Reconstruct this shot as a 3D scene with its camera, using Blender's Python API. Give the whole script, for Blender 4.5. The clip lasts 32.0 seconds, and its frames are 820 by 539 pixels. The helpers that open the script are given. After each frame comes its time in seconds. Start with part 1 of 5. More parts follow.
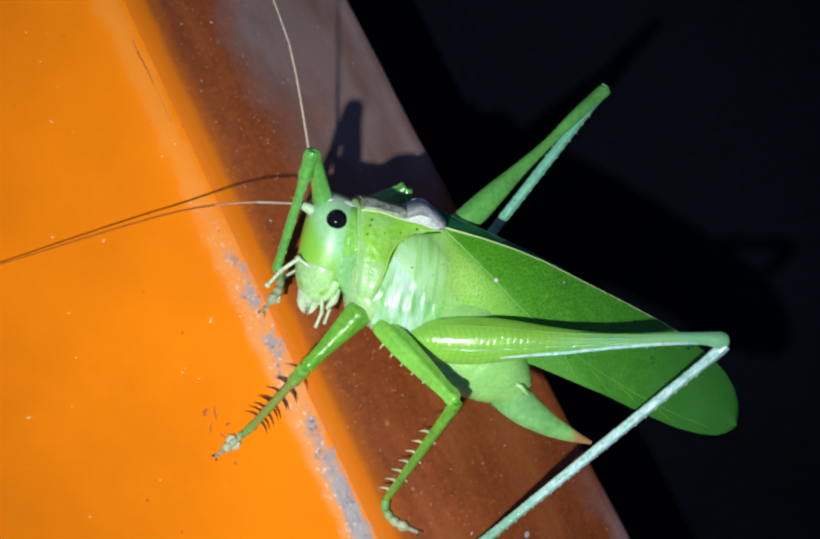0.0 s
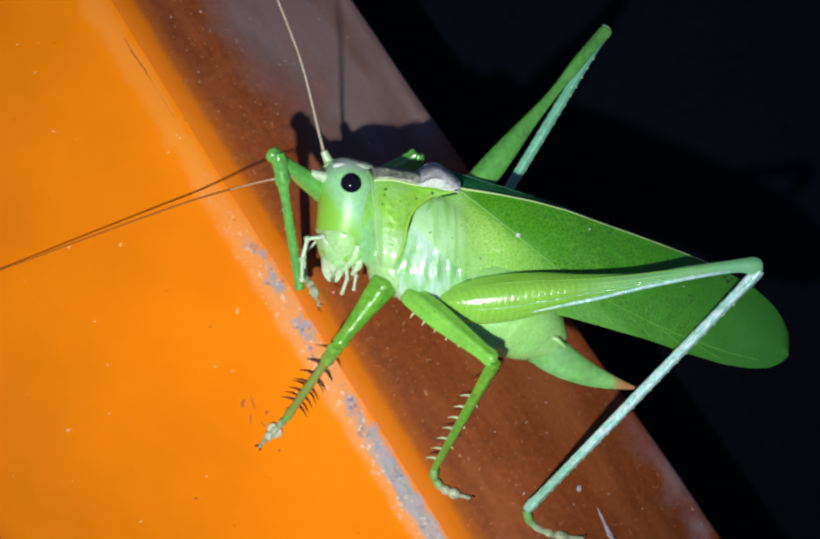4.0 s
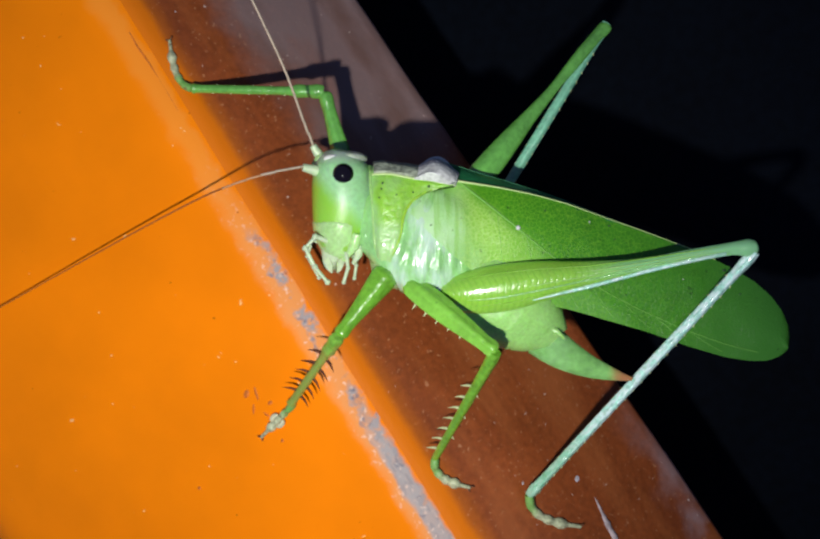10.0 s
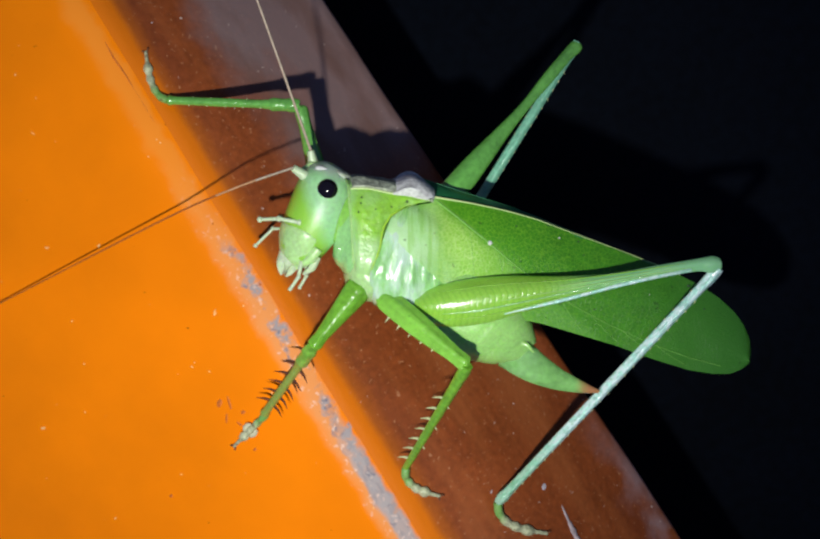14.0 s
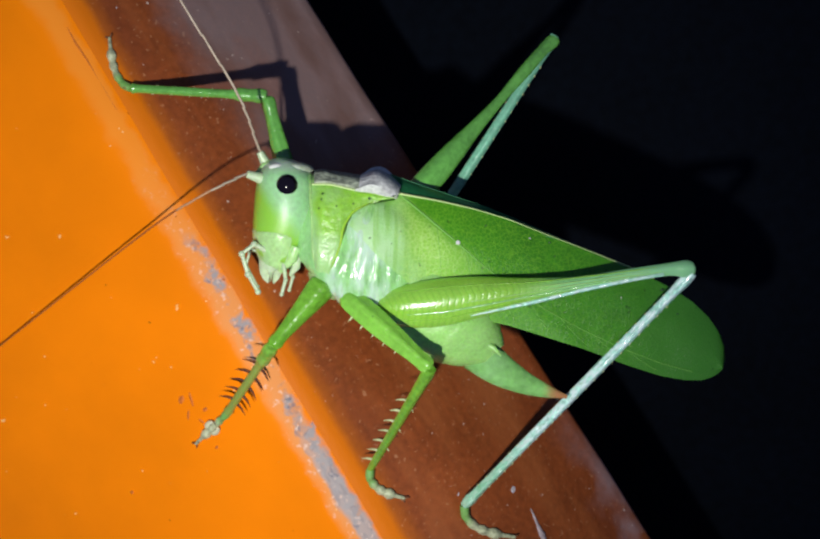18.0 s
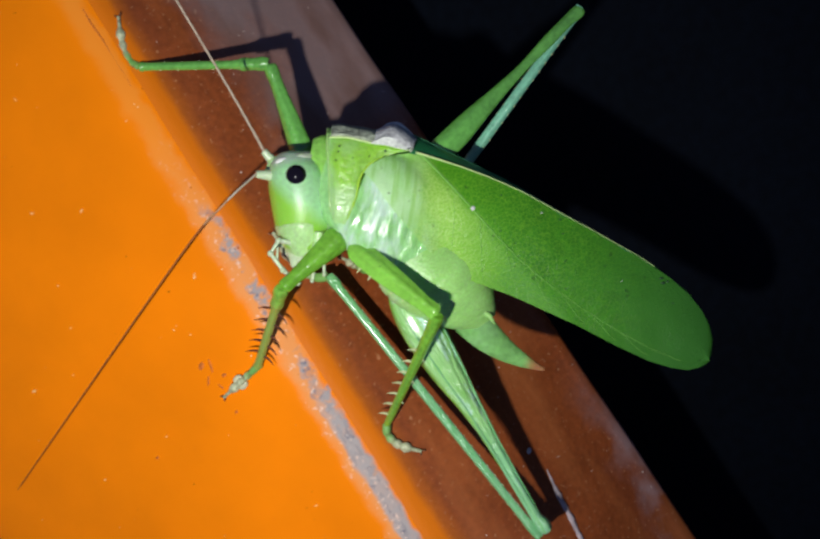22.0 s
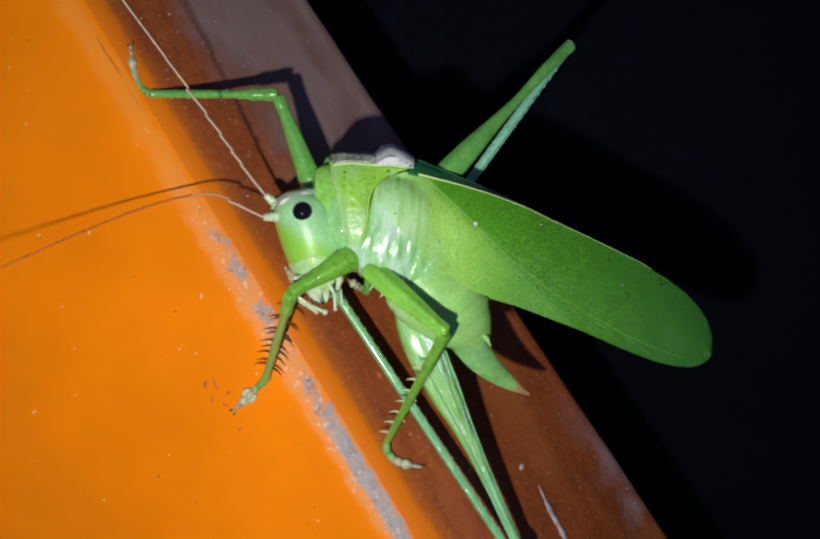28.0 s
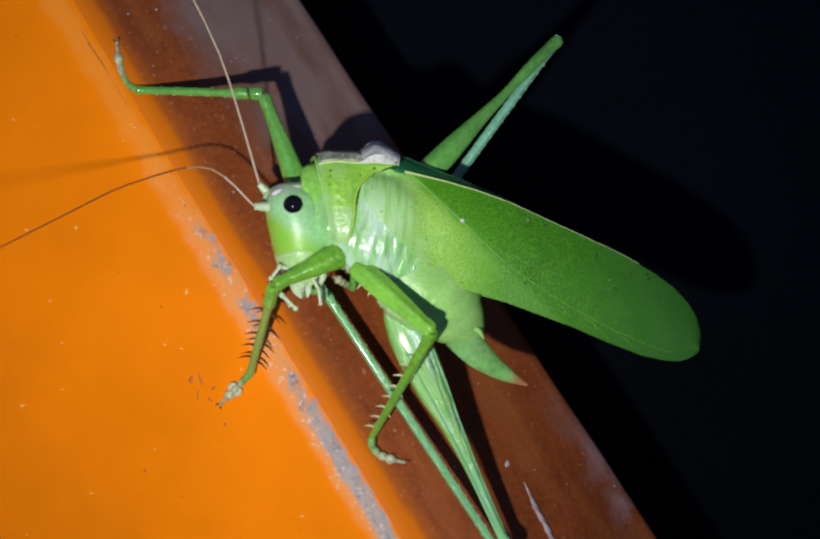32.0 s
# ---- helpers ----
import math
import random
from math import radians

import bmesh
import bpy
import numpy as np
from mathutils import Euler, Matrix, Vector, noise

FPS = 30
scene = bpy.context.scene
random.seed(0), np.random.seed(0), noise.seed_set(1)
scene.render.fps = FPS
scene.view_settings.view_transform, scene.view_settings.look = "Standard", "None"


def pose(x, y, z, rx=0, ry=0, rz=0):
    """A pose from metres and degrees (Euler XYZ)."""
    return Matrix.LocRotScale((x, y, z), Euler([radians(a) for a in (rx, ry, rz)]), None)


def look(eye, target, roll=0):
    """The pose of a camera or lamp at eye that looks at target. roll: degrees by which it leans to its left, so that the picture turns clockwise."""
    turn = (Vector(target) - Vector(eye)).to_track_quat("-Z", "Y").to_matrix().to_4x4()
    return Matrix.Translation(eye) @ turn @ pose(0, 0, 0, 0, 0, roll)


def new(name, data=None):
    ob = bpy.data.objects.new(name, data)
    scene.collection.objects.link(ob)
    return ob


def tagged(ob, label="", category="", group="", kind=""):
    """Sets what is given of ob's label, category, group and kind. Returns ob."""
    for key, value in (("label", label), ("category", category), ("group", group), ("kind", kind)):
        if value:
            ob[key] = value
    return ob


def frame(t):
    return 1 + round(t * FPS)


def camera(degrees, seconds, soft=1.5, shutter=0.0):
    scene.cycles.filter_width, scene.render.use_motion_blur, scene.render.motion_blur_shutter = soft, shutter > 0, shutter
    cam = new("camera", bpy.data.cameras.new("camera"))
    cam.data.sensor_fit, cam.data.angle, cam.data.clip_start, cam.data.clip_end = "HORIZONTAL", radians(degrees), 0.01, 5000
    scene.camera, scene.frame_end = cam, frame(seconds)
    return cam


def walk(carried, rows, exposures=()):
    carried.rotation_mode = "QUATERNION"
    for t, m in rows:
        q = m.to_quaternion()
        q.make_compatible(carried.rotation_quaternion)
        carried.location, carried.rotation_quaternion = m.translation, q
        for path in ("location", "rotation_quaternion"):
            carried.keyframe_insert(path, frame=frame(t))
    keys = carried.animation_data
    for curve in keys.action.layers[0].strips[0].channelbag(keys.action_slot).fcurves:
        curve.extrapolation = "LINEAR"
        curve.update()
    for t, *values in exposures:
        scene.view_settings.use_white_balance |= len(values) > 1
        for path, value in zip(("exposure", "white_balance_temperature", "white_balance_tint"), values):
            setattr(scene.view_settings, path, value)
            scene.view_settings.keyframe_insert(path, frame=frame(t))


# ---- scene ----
cam = camera(46.0, 32.0, soft=2.4, shutter=0.5)
PATH = [
    (0, 0.04560, -0.00108, 0.08454, -8.549, 17.240, -29.040),
    (0.5, 0.04498, -0.00080, 0.08413, -10.133, 16.428, -31.770),
    (1, 0.04344, -0.00032, 0.08537, -11.387, 16.371, -33.902),
    (1.5, 0.04610, -0.00243, 0.08389, -11.522, 14.956, -34.386),
    (2, 0.04495, -0.00194, 0.08539, -11.727, 15.406, -35.091),
    (2.5, 0.04475, -0.00269, 0.08500, -11.783, 15.674, -35.499),
    (3, 0.04575, -0.00391, 0.08455, -11.616, 15.565, -35.793),
    (3.5, 0.04502, -0.00297, 0.08366, -11.539, 16.437, -36.274),
    (5.5, 0.04177, -0.00027, 0.08543, -12.107, 17.169, -35.467),
    (6, 0.04475, -0.00129, 0.08524, -11.611, 16.878, -35.303),
    (6.5, 0.04568, -0.00055, 0.08540, -11.239, 16.803, -35.116),
    (7, 0.04574, -0.00181, 0.08517, -11.208, 17.175, -35.455),
    (7.5, 0.04539, -0.00278, 0.08459, -11.463, 17.037, -35.671),
    (8, 0.04397, -0.00170, 0.08554, -11.697, 17.155, -35.842),
    (8.5, 0.04365, -0.00180, 0.08569, -11.778, 16.956, -35.870),
    (9, 0.04490, -0.00241, 0.08475, -11.525, 16.458, -35.744),
    (9.5, 0.04451, -0.00280, 0.08438, -11.968, 16.787, -35.990),
    (10, 0.04347, -0.00179, 0.08539, -11.833, 16.550, -35.977),
    (10.5, 0.04258, -0.00248, 0.08535, -11.995, 16.037, -35.918),
    (11, 0.04225, -0.00208, 0.08617, -11.915, 15.858, -35.865),
    (11.5, 0.04395, -0.00144, 0.08610, -11.648, 15.265, -35.420),
    (12, 0.04429, -0.00079, 0.08631, -11.655, 14.953, -35.183),
    (12.5, 0.04461, -0.00082, 0.08617, -11.840, 14.854, -35.111),
    (13, 0.04452, -0.00068, 0.08602, -11.858, 14.855, -35.092),
    (13.5, 0.04529, -0.00117, 0.08649, -11.732, 14.606, -35.058),
    (14, 0.04415, 0.00003, 0.08676, -11.779, 14.583, -35.014),
    (14.5, 0.04395, 0.00027, 0.08700, -11.900, 14.691, -35.052),
    (16.5, 0.04721, 0.00052, 0.08362, -12.634, 14.803, -34.006),
    (17, 0.04639, 0.00043, 0.08328, -12.888, 15.065, -34.072),
    (17.5, 0.04640, -0.00020, 0.08330, -12.745, 15.001, -34.021),
    (18, 0.04667, -0.00044, 0.08334, -12.582, 14.784, -33.930),
    (18.5, 0.04697, 0.00042, 0.08479, -12.385, 14.829, -33.887),
    (19, 0.04723, 0.00009, 0.08488, -12.177, 14.831, -33.859),
    (19.5, 0.04571, -0.00115, 0.08424, -12.600, 15.256, -33.964),
    (20, 0.04553, -0.00248, 0.08361, -12.759, 15.859, -34.109),
    (20.5, 0.04529, -0.00309, 0.08226, -13.124, 16.763, -34.526),
    (21, 0.04530, -0.00337, 0.08145, -13.637, 17.728, -35.123),
    (21.5, 0.04563, -0.00714, 0.08381, -13.961, 18.103, -35.608),
    (22, 0.04863, -0.00489, 0.08483, -13.442, 17.119, -35.902),
    (22.5, 0.04947, -0.00762, 0.08390, -13.455, 16.726, -36.358),
    (23, 0.04818, -0.00783, 0.08450, -12.917, 16.408, -36.604),
    (23.5, 0.04469, -0.00859, 0.08885, -12.644, 16.052, -36.536),
    (24, 0.04340, -0.00750, 0.08833, -11.995, 15.407, -36.314),
    (24.5, 0.04325, -0.00778, 0.08732, -11.394, 15.068, -36.167),
    (25, 0.04285, -0.00734, 0.08714, -11.097, 14.643, -36.049),
    (25.5, 0.04283, -0.00648, 0.08843, -10.859, 14.439, -35.939),
    (26, 0.04467, -0.00560, 0.08864, -10.423, 14.125, -35.630),
    (26.5, 0.04455, -0.00476, 0.08949, -10.439, 13.960, -35.460),
    (28.5, 0.04399, -0.00388, 0.09085, -10.408, 13.958, -35.057),
    (29, 0.04494, -0.00409, 0.09068, -9.920, 14.041, -35.030),
    (29.5, 0.04483, -0.00469, 0.09036, -10.082, 14.151, -35.006),
    (30, 0.04511, -0.00554, 0.09001, -10.143, 14.475, -34.985),
    (30.5, 0.04619, -0.00566, 0.08990, -10.273, 14.476, -35.044),
    (31, 0.04589, -0.00565, 0.08989, -10.364, 14.753, -35.036),
    (31.5, 0.04695, -0.00495, 0.08970, -10.538, 14.699, -35.002),
    (32, 0.04660, -0.00504, 0.09005, -10.867, 14.716, -34.930),
]
walk(cam, [(r[0], pose(*r[1:])) for r in PATH], [(0, 0.08, 6070, 4), (3.5, 0.06, 6070, 4), (5.5, 0.02, 6450, 10), (9, -0.05, 6450, 10), (19, -0.08, 6450, 10), (26, -0.20, 6450, 10), (32, -0.24, 6450, 10)])

# ---- light: night, one small hand-held torch beside the lens ----
world = bpy.data.worlds.new("night")
scene.world = world
world.use_nodes = True
world.node_tree.nodes["Background"].inputs["Color"].default_value = (0.30, 0.44, 1.0, 1)
world.node_tree.nodes["Background"].inputs["Strength"].default_value = 0.16

# side-view drawing frame of the insect: u to the tail, v down, w towards its left flank
S = 5.1434e-5
FOCAL = 1847.0
SIDE = Matrix(((0.77838, 0.52644, 0.34202, 0.0), (-0.56023, 0.82834, 0.0, 0.0), (-0.28331, -0.19161, 0.93969, 0.0), (0, 0, 0, 1)))
EYE0 = Vector((0.044904, -0.002413, 0.084753))
# the whole insect a little smaller and higher over the beam than the drawing plane
HOME = Matrix.Translation(EYE0) @ Matrix.Scale(0.947, 4) @ Matrix.Translation(SIDE.to_3x3() @ Vector((0, 0, -0.095))) @ SIDE


def dr(u, v, w=0.0):
    """A point of the insect's side-view drawing, in its own frame, in metres."""
    k = 1 - w / FOCAL
    return Vector(((u - 784) * k, (515 - v) * k, w)) * S


torch = new("torch_light", bpy.data.lights.new("torch_light", "SPOT"))
torch.data.energy = 0.48
torch.data.shadow_soft_size = 0.0016
torch.data.spot_size, torch.data.spot_blend = radians(96), 1.0
torch.data.color = (0.975, 0.965, 0.93)
torch.matrix_basis = look(EYE0 + SIDE.to_3x3() @ Vector((-0.0152, -0.0222, 0.006)), HOME @ dr(330, 820, 0))


# ---- materials ----
def material(name, color, rough=0.5, metal=0.0, scale=400.0, vary=0.25, bump=0.15, spec=0.5, sss=0.0, fine=3000.0):
    """A surface with two scales of tone and a fine relief; scale in cells a metre."""
    m = bpy.data.materials.new(name)
    m.use_nodes = True
    nt = m.node_tree
    b = nt.nodes["Principled BSDF"]
    b.inputs["Roughness"].default_value = rough
    b.inputs["Metallic"].default_value = metal
    b.inputs["Specular IOR Level"].default_value = spec
    if sss:
        b.inputs["Subsurface Weight"].default_value = sss
        b.inputs["Subsurface Radius"].default_value = (0.6, 1.0, 0.3)
        b.inputs["Subsurface Scale"].default_value = 0.0008
    co = nt.nodes.new("ShaderNodeTexCoord")
    n1, n2 = nt.nodes.new("ShaderNodeTexNoise"), nt.nodes.new("ShaderNodeTexNoise")
    for n, s, d in ((n1, scale, 4), (n2, fine, 3)):
        n.inputs["Scale"].default_value = s
        n.inputs["Detail"].default_value = d
        nt.links.new(co.outputs["Object"], n.inputs["Vector"])
    add = nt.nodes.new("ShaderNodeMath")
    add.operation = "ADD"
    nt.links.new(n1.outputs["Fac"], add.inputs[0])
    nt.links.new(n2.outputs["Fac"], add.inputs[1])
    mr = nt.nodes.new("ShaderNodeMapRange")
    mr.inputs["From Min"].default_value, mr.inputs["From Max"].default_value = 0.7, 1.3
    mr.inputs["To Min"].default_value, mr.inputs["To Max"].default_value = 1 - vary, 1 + vary
    nt.links.new(add.outputs[0], mr.inputs["Value"])
    mul = nt.nodes.new("ShaderNodeVectorMath")
    mul.operation = "SCALE"
    mul.inputs[0].default_value = color
    nt.links.new(mr.outputs[0], mul.inputs["Scale"])
    nt.links.new(mul.outputs[0], b.inputs["Base Color"])
    if bump:
        bp = nt.nodes.new("ShaderNodeBump")
        bp.inputs["Strength"].default_value = bump
        bp.inputs["Distance"].default_value = 0.0002
        nt.links.new(add.outputs[0], bp.inputs["Height"])
        nt.links.new(bp.outputs[0], b.inputs["Normal"])
    return m


def node(m, kind, **values):
    n = m.node_tree.nodes.new(kind)
    for key, value in values.items():
        n.inputs[key.replace("_", " ")].default_value = value
    return n


def layer(m, color, fac):
    """Lay a colour over the material's base colour by a factor socket."""
    nt = m.node_tree
    b = nt.nodes["Principled BSDF"]
    old = b.inputs["Base Color"].links[0].from_socket
    mix = nt.nodes.new("ShaderNodeMix")
    mix.data_type = "RGBA"
    mix.inputs["B"].default_value = (*color, 1)
    nt.links.new(old, mix.inputs["A"])
    nt.links.new(fac, mix.inputs["Factor"])
    nt.links.new(mix.outputs["Result"], b.inputs["Base Color"])
    return mix


def noise_mask(m, scale, lo, hi, detail=4.0, stretch=(1, 1, 1), seed=0.0):
    nt = m.node_tree
    co = nt.nodes.new("ShaderNodeTexCoord")
    mp = node(m, "ShaderNodeMapping", Scale=stretch, Location=(seed, seed, seed))
    nt.links.new(co.outputs["Object"], mp.inputs["Vector"])
    n = node(m, "ShaderNodeTexNoise", Scale=scale, Detail=detail)
    nt.links.new(mp.outputs[0], n.inputs["Vector"])
    r = node(m, "ShaderNodeMapRange", From_Min=lo, From_Max=hi)
    nt.links.new(n.outputs["Fac"], r.inputs["Value"])
    return r.outputs[0]


def axis_mask(m, axis, lo, hi, wobble=0.0, scale=300.0):
    """1 past hi, 0 before lo, along an object axis, with a wobbling border."""
    nt = m.node_tree
    co = nt.nodes.new("ShaderNodeTexCoord")
    sp = nt.nodes.new("ShaderNodeSeparateXYZ")
    nt.links.new(co.outputs["Object"], sp.inputs[0])
    out = sp.outputs[axis]
    if wobble:
        n = node(m, "ShaderNodeTexNoise", Scale=scale, Detail=5.0)
        nt.links.new(co.outputs["Object"], n.inputs["Vector"])
        w = node(m, "ShaderNodeMapRange", To_Min=-wobble, To_Max=wobble)
        nt.links.new(n.outputs["Fac"], w.inputs["Value"])
        a = nt.nodes.new("ShaderNodeMath")
        a.operation = "ADD"
        nt.links.new(out, a.inputs[0])
        nt.links.new(w.outputs[0], a.inputs[1])
        out = a.outputs[0]
    r = node(m, "ShaderNodeMapRange", From_Min=lo, From_Max=hi)
    r.interpolation_type = "SMOOTHSTEP"
    nt.links.new(out, r.inputs["Value"])
    return r.outputs[0]


def times(m, *facs):
    nt = m.node_tree
    out = facs[0]
    for f in facs[1:]:
        a = nt.nodes.new("ShaderNodeMath")
        a.operation = "MULTIPLY"
        nt.links.new(out, a.inputs[0])
        if isinstance(f, float):
            a.inputs[1].default_value = f
        else:
            nt.links.new(f, a.inputs[1])
        out = a.outputs[0]
    return out


def worn_mask(m, lo0, lo1, hi0, hi1, wobble, scale):
    """A band along the ridge that drifts slightly across it."""
    nt = m.node_tree
    co = nt.nodes.new("ShaderNodeTexCoord")
    dot = nt.nodes.new("ShaderNodeVectorMath")
    dot.operation = "DOT_PRODUCT"
    dot.inputs[1].default_value = (1.0, -0.045, 0.0)
    nt.links.new(co.outputs["Object"], dot.inputs[0])
    n = node(m, "ShaderNodeTexNoise", Scale=scale, Detail=5.0)
    nt.links.new(co.outputs["Object"], n.inputs["Vector"])
    w = node(m, "ShaderNodeMapRange", To_Min=-wobble, To_Max=wobble)
    nt.links.new(n.outputs["Fac"], w.inputs["Value"])
    a = nt.nodes.new("ShaderNodeMath")
    a.operation = "ADD"
    nt.links.new(dot.outputs["Value"], a.inputs[0])
    nt.links.new(w.outputs[0], a.inputs[1])
    outs = []
    for lo, hi in ((lo0, lo1), (hi0, hi1)):
        r = node(m, "ShaderNodeMapRange", From_Min=lo, From_Max=hi)
        r.interpolation_type = "SMOOTHSTEP"
        nt.links.new(a.outputs[0], r.inputs["Value"])
        outs.append(r.outputs[0])
    return times(m, *outs)


ORANGE = material("orange_paint", (0.92, 0.226, 0.0008), rough=0.38, scale=26, vary=0.10, bump=0.05, fine=85, spec=0.12)
WORN = times(ORANGE, worn_mask(ORANGE, -0.0026, -0.0011, 0.0006, -0.0002, 0.0011, 420), noise_mask(ORANGE, 110, 0.28, 0.44, 4.0, seed=5.0))
NEARER = axis_mask(ORANGE, 1, 0.024, -0.004, 0.006, 90)
layer(ORANGE, (0.86, 0.30, 0.035), times(ORANGE, WORN, 0.5))
layer(ORANGE, (0.76, 0.35, 0.15), times(ORANGE, WORN, NEARER, 0.55))
GREY = times(ORANGE, worn_mask(ORANGE, -0.0011, -0.0006, 0.0005, 0.0000, 0.0011, 700), axis_mask(ORANGE, 1, 0.011, 0.006, 0.005, 60), noise_mask(ORANGE, 380, 0.42, 0.53, 5.0))
BARE = times(ORANGE, worn_mask(ORANGE, -0.0014, -0.0009, 0.0007, 0.0001, 0.0007, 420), axis_mask(ORANGE, 1, -0.010, -0.019, 0.005, 90), noise_mask(ORANGE, 300, 0.24, 0.34, 4.0, seed=1.3))
layer(ORANGE, (0.37, 0.32, 0.315), times(ORANGE, GREY, noise_mask(ORANGE, 1500, 0.30, 0.52, 3.0, seed=7.0)))
layer(ORANGE, (0.42, 0.37, 0.355), times(ORANGE, BARE, 0.9))
layer(ORANGE, (0.27, 0.25, 0.26), times(ORANGE, BARE, noise_mask(ORANGE, 1500, 0.50, 0.62, 4.0, stretch=(1, 0.35, 1), seed=3.7), 0.6))
layer(ORANGE, (0.17, 0.16, 0.20), times(ORANGE, GREY, noise_mask(ORANGE, 900, 0.56, 0.64, 3.0, seed=2.0), 0.8))
layer(ORANGE, (0.92, 0.66, 0.52), times(ORANGE, WORN, noise_mask(ORANGE, 1800, 0.58, 0.70, 3.0, seed=4.0), NEARER, 0.6))
ROUGHER = node(ORANGE, "ShaderNodeMapRange", To_Min=0.36, To_Max=0.75)
ORANGE.node_tree.links.new(WORN, ROUGHER.inputs["Value"])
ORANGE.node_tree.links.new(ROUGHER.outputs[0], ORANGE.node_tree.nodes["Principled BSDF"].inputs["Roughness"])
layer(ORANGE, (0.95, 0.60, 0.25), times(ORANGE, noise_mask(ORANGE, 900, 0.735, 0.76, 2.0, seed=3.0), 0.7))
layer(ORANGE, (0.45, 0.10, 0.004), times(ORANGE, noise_mask(ORANGE, 1100, 0.745, 0.77, 2.0, seed=8.0), 0.8))
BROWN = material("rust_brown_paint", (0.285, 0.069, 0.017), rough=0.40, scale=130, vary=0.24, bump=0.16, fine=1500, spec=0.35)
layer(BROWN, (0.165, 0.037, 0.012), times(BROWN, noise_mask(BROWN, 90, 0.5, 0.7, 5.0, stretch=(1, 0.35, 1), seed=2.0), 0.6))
# lighter lengthwise streaks: the gloss's hazy sheen put into the colour
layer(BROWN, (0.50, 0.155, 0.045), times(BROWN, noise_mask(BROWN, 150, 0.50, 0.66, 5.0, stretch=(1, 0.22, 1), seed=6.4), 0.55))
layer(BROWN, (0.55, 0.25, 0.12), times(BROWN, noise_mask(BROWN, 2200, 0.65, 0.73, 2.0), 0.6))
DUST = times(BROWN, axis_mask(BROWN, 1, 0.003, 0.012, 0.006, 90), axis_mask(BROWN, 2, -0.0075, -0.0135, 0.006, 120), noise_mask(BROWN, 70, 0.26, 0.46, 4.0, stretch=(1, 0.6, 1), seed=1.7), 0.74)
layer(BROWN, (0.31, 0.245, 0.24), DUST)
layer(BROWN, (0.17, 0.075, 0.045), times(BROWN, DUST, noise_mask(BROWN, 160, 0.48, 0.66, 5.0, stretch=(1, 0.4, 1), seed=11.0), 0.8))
# brighter pale specks, with small glints put into the colour
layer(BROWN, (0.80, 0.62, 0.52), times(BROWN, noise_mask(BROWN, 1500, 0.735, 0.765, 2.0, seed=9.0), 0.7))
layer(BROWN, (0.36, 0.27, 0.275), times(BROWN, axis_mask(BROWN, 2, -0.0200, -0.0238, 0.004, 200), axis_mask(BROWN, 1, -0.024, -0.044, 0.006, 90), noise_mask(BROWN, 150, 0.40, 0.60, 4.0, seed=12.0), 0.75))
# orange paint over the border, the slope's shade put into its colour
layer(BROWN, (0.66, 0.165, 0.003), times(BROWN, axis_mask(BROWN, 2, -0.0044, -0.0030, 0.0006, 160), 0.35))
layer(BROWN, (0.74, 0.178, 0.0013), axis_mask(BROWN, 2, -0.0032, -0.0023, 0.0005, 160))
EDGE = material("seam", (0.58, 0.142, 0.010), rough=0.7, scale=900, vary=0.4)
UNDER = material("rust_brown_side", (0.16, 0.04, 0.015), rough=0.6, scale=100)
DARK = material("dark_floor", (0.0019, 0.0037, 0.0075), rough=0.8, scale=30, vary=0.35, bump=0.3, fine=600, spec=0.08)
BLUE = material("blue_plastic", (0.008, 0.16, 0.72), rough=0.45, scale=50, vary=0.15)
SCRAPE = material("pale_scrape", (0.40, 0.325, 0.33), rough=0.6, scale=900, vary=0.4)
WHITE = material("pale_chip", (0.60, 0.55, 0.58), rough=0.6, scale=900, vary=0.35)

WING = material("wing_leaf_green", (0.048, 0.222, 0.009), rough=0.40, scale=300, vary=0.17, bump=0.06, fine=1100, sss=0.10, spec=0.35)


def slant_mask(m, nx, ny, off, lo, hi, wobble):
    """A border along a slanting line of the wing."""
    nt = m.node_tree
    co = nt.nodes.new("ShaderNodeTexCoord")
    dot = nt.nodes.new("ShaderNodeVectorMath")
    dot.operation = "DOT_PRODUCT"
    dot.inputs[1].default_value = (nx, ny, 0.0)
    nt.links.new(co.outputs["Object"], dot.inputs[0])
    n = node(m, "ShaderNodeTexNoise", Scale=350.0, Detail=4.0)
    nt.links.new(co.outputs["Object"], n.inputs["Vector"])
    w = node(m, "ShaderNodeMapRange", To_Min=off - wobble, To_Max=off + wobble)
    nt.links.new(n.outputs["Fac"], w.inputs["Value"])
    a = nt.nodes.new("ShaderNodeMath")
    a.operation = "ADD"
    nt.links.new(dot.outputs["Value"], a.inputs[0])
    nt.links.new(w.outputs[0], a.inputs[1])
    r = node(m, "ShaderNodeMapRange", From_Min=lo, From_Max=hi)
    r.interpolation_type = "SMOOTHSTEP"
    nt.links.new(a.outputs[0], r.inputs["Value"])
    return r.outputs[0]


